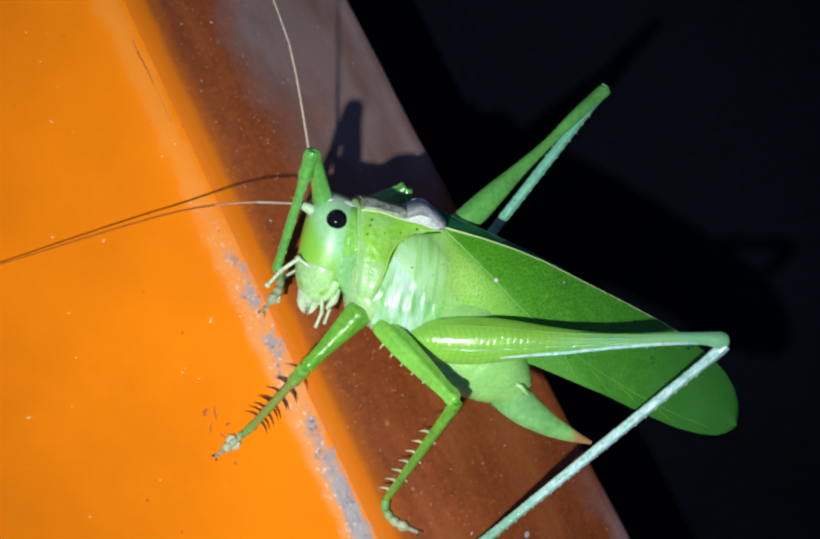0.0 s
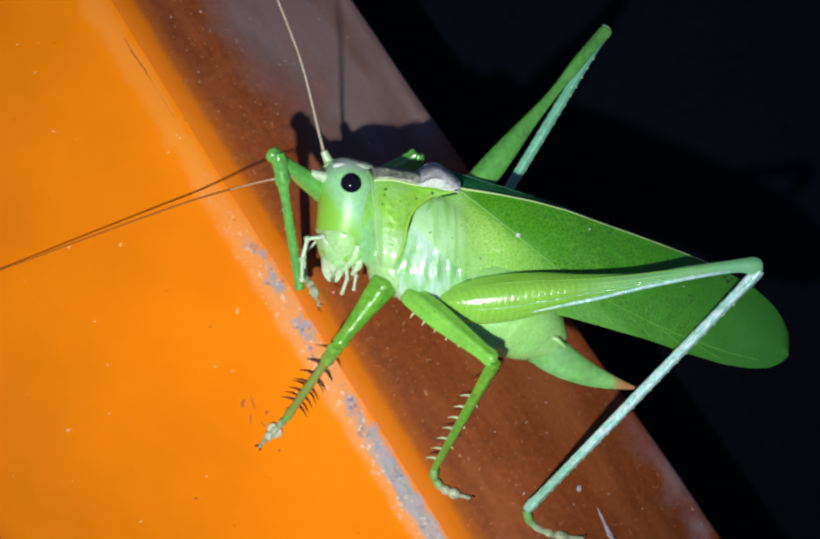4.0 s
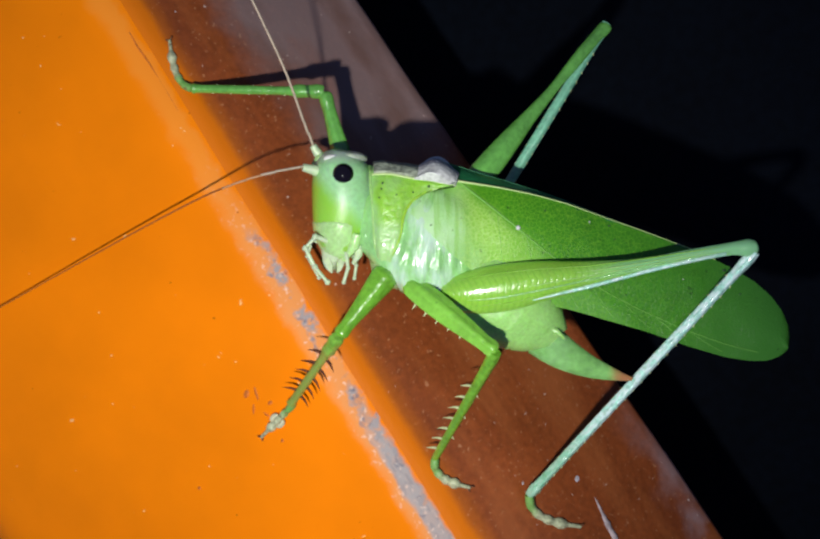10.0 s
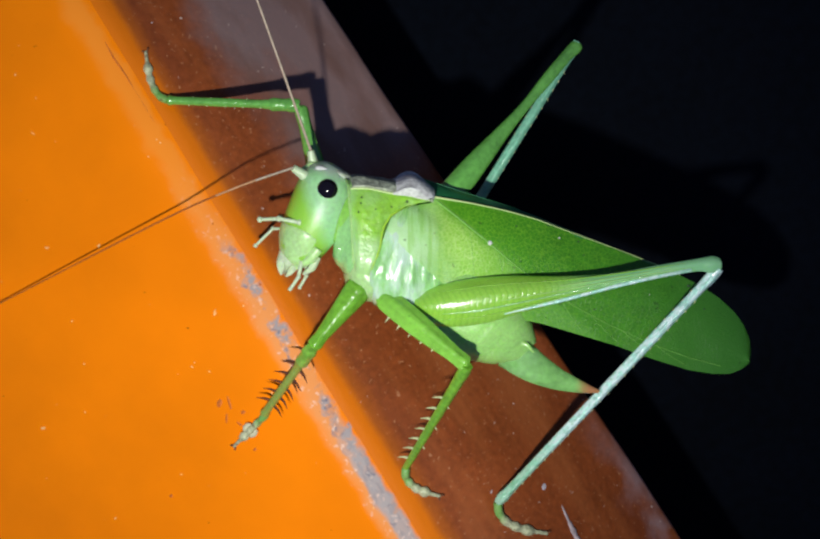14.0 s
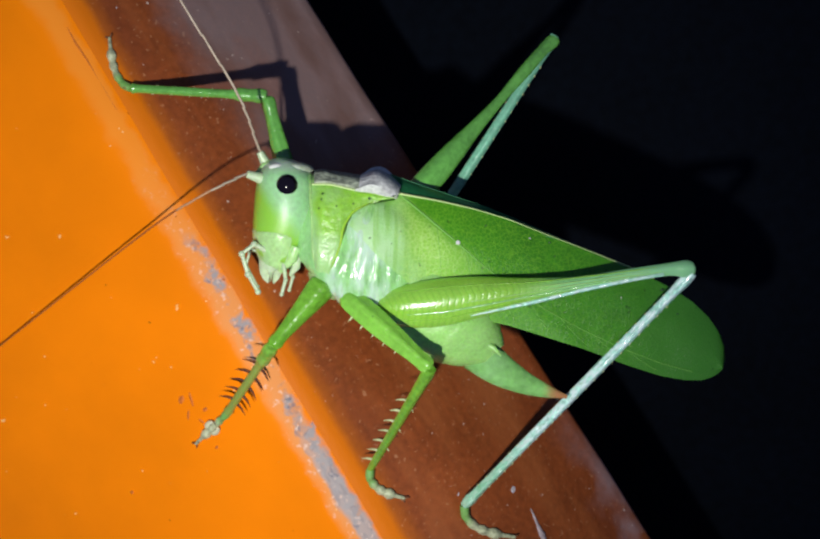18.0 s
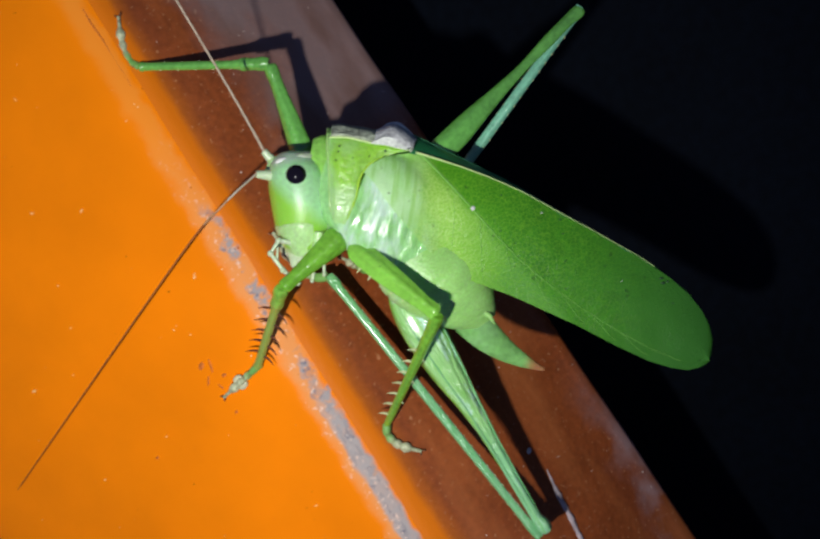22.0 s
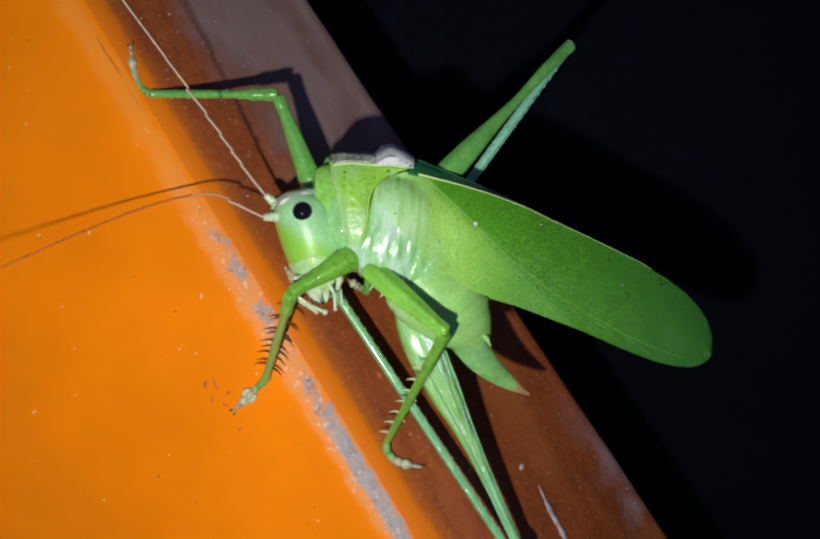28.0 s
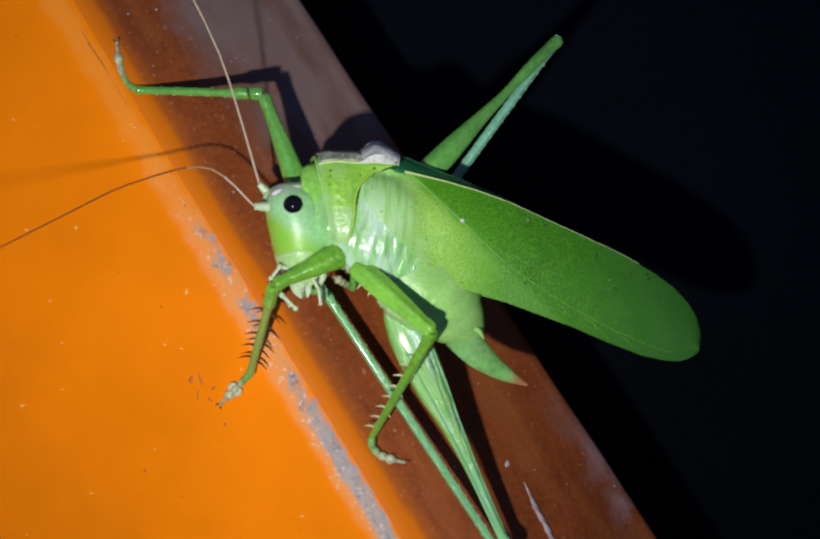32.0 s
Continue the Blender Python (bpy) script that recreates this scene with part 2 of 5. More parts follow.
# light field below the main vein, whitish towards the flank; darker towards the tip
VEIN_OFF = 0.629 * (850 - 784) * S + 0.777 * (515 - 370) * S
layer(WING, (0.085, 0.35, 0.008), times(WING, axis_mask(WING, 0, 0.018, 0.003, 0.003, 200), 0.8))
layer(WING, (0.105, 0.33, 0.040), times(WING, slant_mask(WING, -0.629, -0.777, VEIN_OFF, -0.0004, 0.0010, 0.0005), 0.9))
layer(WING, (0.20, 0.51, 0.034), times(WING, slant_mask(WING, -0.629, -0.777, VEIN_OFF, -0.0005, 0.0016, 0.0008), axis_mask(WING, 0, 0.0155, 0.0070, 0.003, 200), 0.95))
layer(WING, (0.33, 0.65, 0.08), times(WING, slant_mask(WING, -0.629, -0.777, VEIN_OFF, -0.0006, 0.0016, 0.0009), axis_mask(WING, 0, 0.0110, 0.0050, 0.003, 260), 0.9))
layer(WING, (0.36, 0.70, 0.24), times(WING, slant_mask(WING, -1.0, -0.34, 85 * S, -0.0022, 0.0014, 0.0014), 0.95))
layer(WING, (0.56, 0.84, 0.46), times(WING, noise_mask(WING, 420, 0.44, 0.60, 4.0, stretch=(1.5, 0.5, 0.6), seed=0.3), slant_mask(WING, -1.0, -0.34, 80 * S, -0.0016, 0.0014, 0.0012), 0.6))
layer(WING, (0.26, 0.58, 0.09), times(WING, noise_mask(WING, 800, 0.50, 0.60, 4.0, stretch=(1.9, 0.22, 0.6), seed=7.7), slant_mask(WING, -1.0, -0.34, 110 * S, -0.0016, 0.0014, 0.0012), 0.6))
layer(WING, (0.045, 0.185, 0.022), times(WING, axis_mask(WING, 0, 0.018, 0.034, 0.005, 150), 0.85))
layer(WING, (0.015, 0.07, 0.008), times(WING, noise_mask(WING, 1300, 0.735, 0.76, 1.0, seed=6.0), 0.7))


def reticulate(m, scale, color, amount, width):
    """A net of fine veins."""
    nt = m.node_tree
    co = nt.nodes.new("ShaderNodeTexCoord")
    n = node(m, "ShaderNodeTexNoise", Scale=scale * 0.7, Detail=2.0)
    nt.links.new(co.outputs["Object"], n.inputs["Vector"])
    mp = nt.nodes.new("ShaderNodeVectorMath")
    mp.operation = "MULTIPLY_ADD"
    mp.inputs[1].default_value = (0.00022, 0.00022, 0.00022)
    nt.links.new(n.outputs["Color"], mp.inputs[0])
    nt.links.new(co.outputs["Object"], mp.inputs[2])
    v = node(m, "ShaderNodeTexVoronoi", Scale=scale)
    v.feature = "DISTANCE_TO_EDGE"
    nt.links.new(mp.outputs[0], v.inputs["Vector"])
    r = node(m, "ShaderNodeMapRange", From_Min=width, From_Max=0.0)
    nt.links.new(v.outputs["Distance"], r.inputs["Value"])
    layer(m, color, times(m, r.outputs[0], amount))
    bp = node(m, "ShaderNodeBump", Strength=0.34, Distance=0.00005)
    nt.links.new(r.outputs[0], bp.inputs["Height"])
    nt.links.new(bp.outputs[0], nt.nodes["Principled BSDF"].inputs["Normal"])


LIGHT_FIELD = times(WING, slant_mask(WING, -0.629, -0.777, VEIN_OFF, -0.0004, 0.0012, 0.0006), axis_mask(WING, 0, 0.0130, 0.0050, 0.003, 200))
reticulate(WING, 2300, (0.20, 0.49, 0.025), times(WING, axis_mask(WING, 0, 0.034, 0.003, 0.004, 150), axis_mask(WING, 0, 0.0022, 0.0060, 0.0015, 300), 0.8), 0.10)
reticulate(WING, 2500, (0.48, 0.76, 0.20), times(WING, LIGHT_FIELD, axis_mask(WING, 0, 0.0014, 0.0042, 0.0015, 300), 0.8), 0.12)
WING_TOP = material("wing_dorsal_green", (0.025, 0.20, 0.07), rough=0.4, scale=300, sss=0.05)
CREAM = material("cream_ridge", (0.62, 0.80, 0.32), rough=0.45, scale=400, vary=0.12)
VEIN = material("wing_vein", (0.20, 0.48, 0.08), rough=0.45, vary=0.1)
GREEN = material("fresh_green", (0.26, 0.57, 0.05), rough=0.30, scale=350, vary=0.14, bump=0.7, fine=5200, sss=0.12)
YELLOW = material("yellow_green", (0.23, 0.54, 0.06), rough=0.34, scale=300, vary=0.18, bump=0.55, fine=1900, sss=0.12)
layer(YELLOW, (0.03, 0.12, 0.02), times(YELLOW, noise_mask(YELLOW, 1700, 0.765, 0.79, 1.0, seed=4.0)))
SHIELD = material("shield_green", (0.28, 0.59, 0.045), rough=0.36, scale=480, vary=0.18, bump=0.5, fine=1900, sss=0.2)
layer(SHIELD, (0.40, 0.70, 0.24), times(SHIELD, noise_mask(SHIELD, 420, 0.46, 0.62, 5.0, seed=3.1), 0.5))
layer(SHIELD, (0.42, 0.70, 0.27), times(SHIELD, axis_mask(SHIELD, 1, 0.0044, 0.0026, 0.0012, 300), 0.85))
layer(SHIELD, (0.40, 0.70, 0.36), times(SHIELD, axis_mask(SHIELD, 0, -0.0046, -0.0060, 0.0010, 400), 0.55))
layer(SHIELD, (0.03, 0.12, 0.02), times(SHIELD, noise_mask(SHIELD, 1700, 0.765, 0.79, 1.0, seed=4.0)))
PALE = material("pale_green_membrane", (0.34, 0.67, 0.24), spec=0.85, rough=0.16, scale=420, vary=0.16, bump=0.0, fine=2600, sss=0.15)
layer(PALE, (0.66, 0.86, 0.66), times(PALE, noise_mask(PALE, 420, 0.44, 0.60, 4.0, stretch=(1.5, 0.5, 0.6), seed=0.3), slant_mask(PALE, -1.0, -0.34, 50 * S, -0.0012, 0.0010, 0.0008), axis_mask(PALE, 0, -0.0048, -0.0034, 0.0006, 300), 0.9))
layer(PALE, (0.28, 0.58, 0.10), times(PALE, axis_mask(PALE, 1, 0.0046, 0.0072, 0.0015, 300), 0.7))
layer(PALE, (0.30, 0.60, 0.14), times(PALE, noise_mask(PALE, 600, 0.54, 0.66, 3.0, stretch=(1.8, 0.4, 0.6), seed=5.3), 0.5))
PALE_BUMP = node(PALE, "ShaderNodeBump", Strength=0.8, Distance=0.00028)
PALE.node_tree.links.new(noise_mask(PALE, 620, 0.2, 0.8, 6.0, stretch=(1.7, 0.5, 0.7), seed=0.3), PALE_BUMP.inputs["Height"])
PALE.node_tree.links.new(PALE_BUMP.outputs[0], PALE.node_tree.nodes["Principled BSDF"].inputs["Normal"])
BELLY = material("belly_green", (0.36, 0.68, 0.18), rough=0.34, scale=350, vary=0.16, bump=0.25, fine=4000, sss=0.3)
FACE = material("face_green", (0.37, 0.70, 0.33), rough=0.42, scale=260, vary=0.14, bump=0.16, fine=2300, sss=0.35)
layer(FACE, (0.29, 0.61, 0.035), times(FACE, slant_mask(FACE, -0.73, -0.68, 0.0, 24 * S, 58 * S, 12 * S), 0.92))
layer(BELLY, (0.56, 0.80, 0.50), times(BELLY, axis_mask(BELLY, 0, 0.0030, -0.0010, 0.002, 300), noise_mask(BELLY, 500, 0.30, 0.70, 4.0, stretch=(1.5, 0.5, 0.6)), 0.8))
layer(BELLY, (0.20, 0.50, 0.05), times(BELLY, noise_mask(BELLY, 300, 0.5, 0.7, 4.0, seed=2.2), 0.35))
layer(FACE, (0.58, 0.72, 0.56), times(FACE, axis_mask(FACE, 1, 10 * S, 32 * S, 8 * S, 600), 0.8))
CLYPEUS = material("clypeus_green", (0.42, 0.68, 0.27), rough=0.30, scale=400, vary=0.18, bump=0.25, fine=2600, sss=0.3)
MOUTH = material("pale_mouthparts", (0.54, 0.68, 0.42), rough=0.34, scale=700, vary=0.14, bump=0.3, sss=0.1)
COLLAR = material("collar_green", (0.27, 0.60, 0.10), rough=0.2, scale=500, vary=0.25, bump=0.7, fine=1800, sss=0.2)
DISC = material("grey_disc", (0.34, 0.38, 0.28), rough=0.55, scale=900, vary=0.55, bump=0.7, fine=2500)
RIM = material("yellow_rim", (0.37, 0.66, 0.045), rough=0.34, scale=500, vary=0.15, bump=0.3, sss=0.2)
BEAD = material("pale_front_rim", (0.37, 0.66, 0.20), rough=0.3, scale=700, vary=0.15, bump=0.3, sss=0.2)
CROWN = material("pale_crown", (0.50, 0.58, 0.44), rough=0.35, scale=900, vary=0.4, bump=0.5, fine=2500, sss=0.2)
SPOT = material("crown_white", (0.86, 0.88, 0.80), rough=0.35, scale=700, vary=0.08)
LOBE = material("grey_white_lobe", (0.72, 0.73, 0.69), rough=0.5, scale=700, vary=0.30, bump=0.5)
THIGH = material("thigh_green", (0.31, 0.59, 0.06), spec=0.8, rough=0.20, scale=350, vary=0.14, bump=0.0, fine=5200, sss=0.12)


def herringbone(m):
    """Slanting grooves that meet on the middle of the thigh."""
    nt = m.node_tree
    co = nt.nodes.new("ShaderNodeTexCoord")
    sp = nt.nodes.new("ShaderNodeSeparateXYZ")
    nt.links.new(co.outputs["Object"], sp.inputs[0])
    ab = nt.nodes.new("ShaderNodeMath")
    ab.operation = "ABSOLUTE"
    nt.links.new(sp.outputs[1], ab.inputs[0])
    ad = nt.nodes.new("ShaderNodeMath")
    ad.operation = "MULTIPLY_ADD"
    ad.inputs[1].default_value = 0.35
    nt.links.new(ab.outputs[0], ad.inputs[0])
    nt.links.new(sp.outputs[0], ad.inputs[2])
    sn = nt.nodes.new("ShaderNodeMath")
    sn.operation = "MULTIPLY"
    sn.inputs[1].default_value = 2 * math.pi / 0.00062
    nt.links.new(ad.outputs[0], sn.inputs[0])
    si = nt.nodes.new("ShaderNodeMath")
    si.operation = "SINE"
    nt.links.new(sn.outputs[0], si.inputs[0])
    pw = node(m, "ShaderNodeMapRange", From_Min=0.2, From_Max=1.0)
    nt.links.new(si.outputs[0], pw.inputs["Value"])
    fac = times(m, pw.outputs[0], axis_mask(m, 0, 0.019, 0.015, 0.001, 300), axis_mask(m, 1, 0.0016, 0.0008, 0.0004, 300), axis_mask(m, 2, -0.0005, 0.0003, 0.0002, 500), 0.45)
    layer(m, (0.17, 0.45, 0.03), times(m, fac, 0.7))
    n = node(m, "ShaderNodeTexNoise", Scale=4500.0, Detail=3.0)
    nt.links.new(co.outputs["Object"], n.inputs["Vector"])
    mx = nt.nodes.new("ShaderNodeMath")
    mx.operation = "SUBTRACT"
    nt.links.new(n.outputs["Fac"], mx.inputs[0])
    nt.links.new(fac, mx.inputs[1])
    # long wrinkles on the inner face
    streak = times(m, noise_mask(m, 1500, 0.3, 0.7, 4.0, stretch=(0.18, 1, 1), seed=6.1), axis_mask(m, 2, -0.0001, -0.0007, 0.0003, 500))
    both = nt.nodes.new("ShaderNodeMath")
    both.operation = "MULTIPLY_ADD"
    both.inputs[1].default_value = 16.0
    nt.links.new(streak, both.inputs[0])
    nt.links.new(mx.outputs[0], both.inputs[2])
    bp = node(m, "ShaderNodeBump", Strength=0.45, Distance=0.00008)
    nt.links.new(both.outputs[0], bp.inputs["Height"])
    nt.links.new(bp.outputs[0], nt.nodes["Principled BSDF"].inputs["Normal"])


layer(THIGH, (0.30, 0.68, 0.40), times(THIGH, axis_mask(THIGH, 0, 0.013, 0.022, 0.003, 200), 0.7))
layer(THIGH, (0.38, 0.71, 0.25), times(THIGH, axis_mask(THIGH, 2, -0.0001, -0.0007, 0.0003, 500), axis_mask(THIGH, 0, 0.024, 0.014, 0.003, 200), 0.85))
layer(THIGH, (0.20, 0.50, 0.07), times(THIGH, noise_mask(THIGH, 900, 0.50, 0.62, 3.0, stretch=(0.10, 1, 1), seed=2.9), axis_mask(THIGH, 2, -0.0001, -0.0007, 0.0003, 500), 0.7))
# bluish-white streaks: gloss highlights put into the inner face's colour
layer(THIGH, (0.74, 0.95, 0.88), times(THIGH, noise_mask(THIGH, 1100, 0.50, 0.60, 4.0, stretch=(0.14, 1, 1), seed=9.2), noise_mask(THIGH, 2600, 0.36, 0.52, 2.0, seed=4.2), axis_mask(THIGH, 2, -0.0002, -0.0008, 0.0003, 500), 0.85))
herringbone(THIGH)
EYEM = material("black_eye", (0.006, 0.004, 0.008), rough=0.08, vary=0.1, bump=0.0)
# white dots, and the outer side's white-cyan glare put into the colour
TIBIA = material("pale_blue_green_shin", (0.50, 0.86, 0.72), spec=0.85, rough=0.18, scale=900, vary=0.30, bump=0.9, fine=2600)
layer(TIBIA, (0.86, 1.0, 0.97), times(TIBIA, noise_mask(TIBIA, 2600, 0.44, 0.56, 3.0, stretch=(0.45, 1, 1)), 0.85))
layer(TIBIA, (0.22, 0.56, 0.26), times(TIBIA, axis_mask(TIBIA, 0, 0.021, 0.032, 0.003, 300), 0.65))
layer(TIBIA, (0.16, 0.46, 0.16), times(TIBIA, noise_mask(TIBIA, 1900, 0.60, 0.68, 2.0, seed=3.3), 0.4))
# reverse side green, without the painted glare
layer(TIBIA, (0.15, 0.46, 0.13), times(TIBIA, axis_mask(TIBIA, 2, 0.0001, -0.0002, 0.0001, 900), 0.9))
FAR_TIBIA = material("teal_shin", (0.24, 0.62, 0.40), rough=0.24, scale=900, vary=0.22, bump=0.5, fine=2600)
LEG = material("leg_green", (0.165, 0.40, 0.03), rough=0.26, scale=450, vary=0.26, bump=0.5, fine=1900, sss=0.08)
OLIVE_LEG = material("olive_green_shin", (0.19, 0.42, 0.05), rough=0.28, scale=450, vary=0.26, bump=0.5, fine=1900, sss=0.08)
layer(OLIVE_LEG, (0.30, 0.36, 0.08), times(OLIVE_LEG, axis_mask(OLIVE_LEG, 0, 0.0008, 0.0040, 0.0012, 500), 0.75))
FAR_LEG = material("dark_leg_green", (0.15, 0.43, 0.07), spec=0.9, rough=0.22, scale=450, vary=0.24, bump=0.45, fine=1900)
FOOT = material("pale_foot_pad", (0.45, 0.48, 0.29), rough=0.45, scale=900, vary=0.4, bump=0.4)
layer(FOOT, (0.14, 0.40, 0.06), times(FOOT, axis_mask(FOOT, 0, 0.0026, 0.0008, 0.0006, 500), 0.85))
layer(FOOT, (0.16, 0.10, 0.05), times(FOOT, noise_mask(FOOT, 1600, 0.60, 0.68, 3.0), 0.7))
PAD = material("cream_pad", (0.58, 0.56, 0.36), rough=0.4, scale=900, vary=0.2, bump=0.2)
CLAW = material("brown_claw", (0.16, 0.07, 0.03), rough=0.4)
DARK_DOT = material("dark_green_dot", (0.02, 0.07, 0.02), rough=0.4)
SPINE = material("dark_spine", (0.10, 0.03, 0.012), rough=0.4)
LIGHT_SPINE = material("pale_spine", (0.55, 0.60, 0.30), rough=0.4)
ANTENNA = material("tan_antenna", (0.52, 0.42, 0.31), rough=0.5, scale=900, vary=0.3)
TAN_ANTENNA = material("brown_tan_antenna", (0.47, 0.25, 0.12), rough=0.6, scale=900, vary=0.3)
DARK_ANTENNA = material("orange_tan_antenna", (0.34, 0.095, 0.014), rough=0.7, scale=900, vary=0.3)
OVI = material("ovipositor_green", (0.21, 0.48, 0.13), rough=0.27, scale=350, vary=0.22, bump=0.5, fine=1500, sss=0.12)
layer(OVI, (0.44, 0.72, 0.38), times(OVI, noise_mask(OVI, 500, 0.42, 0.62, 4.0), axis_mask(OVI, 0, 0.013, 0.008, 0.001, 300), 0.4))
layer(OVI, (0.44, 0.20, 0.08), axis_mask(OVI, 0, 0.0150, 0.0168, 0.0008, 500))

for m_, coat_ in ((PALE, 0.7), (SHIELD, 0.3), (YELLOW, 0.4), (THIGH, 1.0), (FACE, 0.4), (TIBIA, 0.9), (BELLY, 0.3), (WING, 0.12), (LEG, 0.8), (FAR_LEG, 0.7)):
    b_ = m_.node_tree.nodes["Principled BSDF"]
    b_.inputs["Coat Weight"].default_value = coat_
    b_.inputs["Coat Roughness"].default_value = 0.38 if m_ is FACE else 0.17 if m_ is THIGH else 0.11
    b_.inputs["Coat Tint"].default_value = (0.94, 1.0, 1.0, 1)


# ---- mesh helpers ----
def mesh_of(bm, name, mat, smooth=True):
    bmesh.ops.recalc_face_normals(bm, faces=bm.faces)
    me = bpy.data.meshes.new(name)
    bm.to_mesh(me)
    bm.free()
    if smooth:
        me.shade_smooth()
        me.set_sharp_from_angle(angle=radians(48))
    me.materials.append(mat)
    return me


def part(name, bm, mat, parent, label="", at=None, smooth=True):
    """One mesh object under a thing or a part; at: its own frame inside the parent's."""
    ob = new(name, mesh_of(bm, name, mat, smooth))
    ob.parent = parent
    if at is not None:
        ob.matrix_basis = at
    return tagged(ob, label)


def loft(rings, closed=True, caps=True, bm=None):
    """Skin a list of rings of points."""
    bm = bm or bmesh.new()
    rows = [[bm.verts.new(p) for p in ring] for ring in rings]
    n = len(rows[0])
    for a, b in zip(rows, rows[1:]):
        for i in range(n if closed else n - 1):
            j = (i + 1) % n
            bm.faces.new((a[i], a[j], b[j], b[i]))
    if caps and closed:
        bm.faces.new(rows[0][::-1])
        bm.faces.new(rows[-1])
    return bm


def tube(points, radii, n=12, flat=1.0, side=Vector((0, 0, 1)), bm=None, keel=0.0):
    """A tapered tube along points; flat squeezes it along side, keel makes it four-edged."""
    rings = []
    for i, p in enumerate(points):
        d = (points[min(i + 1, len(points) - 1)] - points[max(i - 1, 0)]).normalized()
        b = (side - d * side.dot(d)).normalized()
        a = b.cross(d)
        rings.append([p + (a * math.cos(2 * math.pi * k / n) + b * flat * math.sin(2 * math.pi * k / n)) * radii[i] * (1 + keel * math.cos(8 * math.pi * k / n + 0.6)) for k in range(n)])
    return loft(rings, bm=bm)


def smooth_line(points, steps=8):
    """A Catmull-Rom line through points (tuples of any length)."""
    out = []
    q = [points[0], *points, points[-1]]
    for i in range(1, len(q) - 2):
        for k in range(steps):
            t = k / steps
            out.append(tuple(0.5 * (2 * b + (c - a) * t + (2 * a - 5 * b + 4 * c - d) * t * t + (3 * b - a - 3 * c + d) * t ** 3) for a, b, c, d in zip(q[i - 1], q[i], q[i + 1], q[i + 2])))
    out.append(tuple(points[-1]))
    return out


def along(table, x):
    """Linear look-up in a table of (x, y)."""
    return float(np.interp(x, [a for a, _ in table], [b for _, b in table]))


def ball(center, r, squash=(1, 1, 1), bm=None, seg=16):
    bm = bm or bmesh.new()
    m = Matrix.Translation(center) @ Matrix.Diagonal((*squash, 1))
    bmesh.ops.create_uvsphere(bm, u_segments=seg, v_segments=seg // 2 + 2, radius=r, matrix=m)
    return bm


def move_to(bm, frame_):
    bmesh.ops.transform(bm, matrix=frame_.inverted(), verts=bm.verts)
    return bm


# ---- the place: dark floor, painted beam, blue board ----
def sheet(name, x0, x1, y0, y1, z, mat, thick):
    bm = bmesh.new()
    bmesh.ops.create_cube(bm, size=1, matrix=Matrix.Translation(((x0 + x1) / 2, (y0 + y1) / 2, z - thick / 2)) @ Matrix.Diagonal((x1 - x0, y1 - y0, thick, 1)))
    return new(name, mesh_of(bm, name, mat, False))


FLOOR_Z = -0.072
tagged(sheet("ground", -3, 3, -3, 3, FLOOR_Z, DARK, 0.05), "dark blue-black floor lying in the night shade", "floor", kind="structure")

HALF = 0.75
# section of the beam's ridge and side, x across and z up, from the flat top outwards
SECTION = [(-0.0034, 0.0), (-0.0025, -0.00006), (-0.0017, -0.00022), (-0.0010, -0.00046), (-0.0003, -0.00082), (0.0005, -0.00135), (0.0012, -0.0019), (0.0020, -0.0028), (0.0030, -0.0039), (0.0042, -0.0052), (0.0056, -0.0069), (0.0068, -0.0086), (0.0082, -0.0110), (0.0098, -0.0139), (0.0114, -0.0169), (0.0130, -0.0199), (0.0148, -0.0229), (0.0156, -0.0240), (0.0160, -0.0248)]
CUT = 5


def side_z(x):
    return along(SECTION, x) if x > SECTION[0][0] else 0.0


def drift(x, y):
    """The ridge wanders slightly across the beam."""
    return max(-0.003, min(0.003, 0.045 * y)) * math.exp(-(x / 0.006) ** 2)


def sweep(profile, name, mat, parent, label="", steps=260):
    """A profile in x and z, drawn along y, with slightly uneven faces; closed by a hidden back."""
    rings = []
    ys = sorted({-HALF + 2 * HALF * k / 60 for k in range(61)} | {-0.1 + 0.2 * k / steps for k in range(steps + 1)})
    for y in ys:
        wav = 0.00012 * noise.noise((y * 90, 0, 0)) + 0.0004 * noise.noise((y * 18, 4, 0))
        rings.append([Vector((x + wav + drift(x, y), y, z + 0.00009 * noise.noise((x * 150, y * 150, z * 150)))) for x, z in profile])
    return part(name, loft(rings), mat, parent, label)


def surface_w(u, v, gap=0.0):
    """The depth at which a drawing point lies gap units above the beam."""
    lo, hi = -700.0, 300.0
    for _ in range(40):
        w = (lo + hi) / 2
        p = HOME @ dr(u, v, w)
        over = p.z - side_z(p.x - drift(p.x, p.y)) - gap * S * (1.0 if p.x < -0.001 else 1.6 if p.x < 0.006 else 2.1)
        lo, hi = (lo, w) if over > 0 else (w, hi)
    return lo


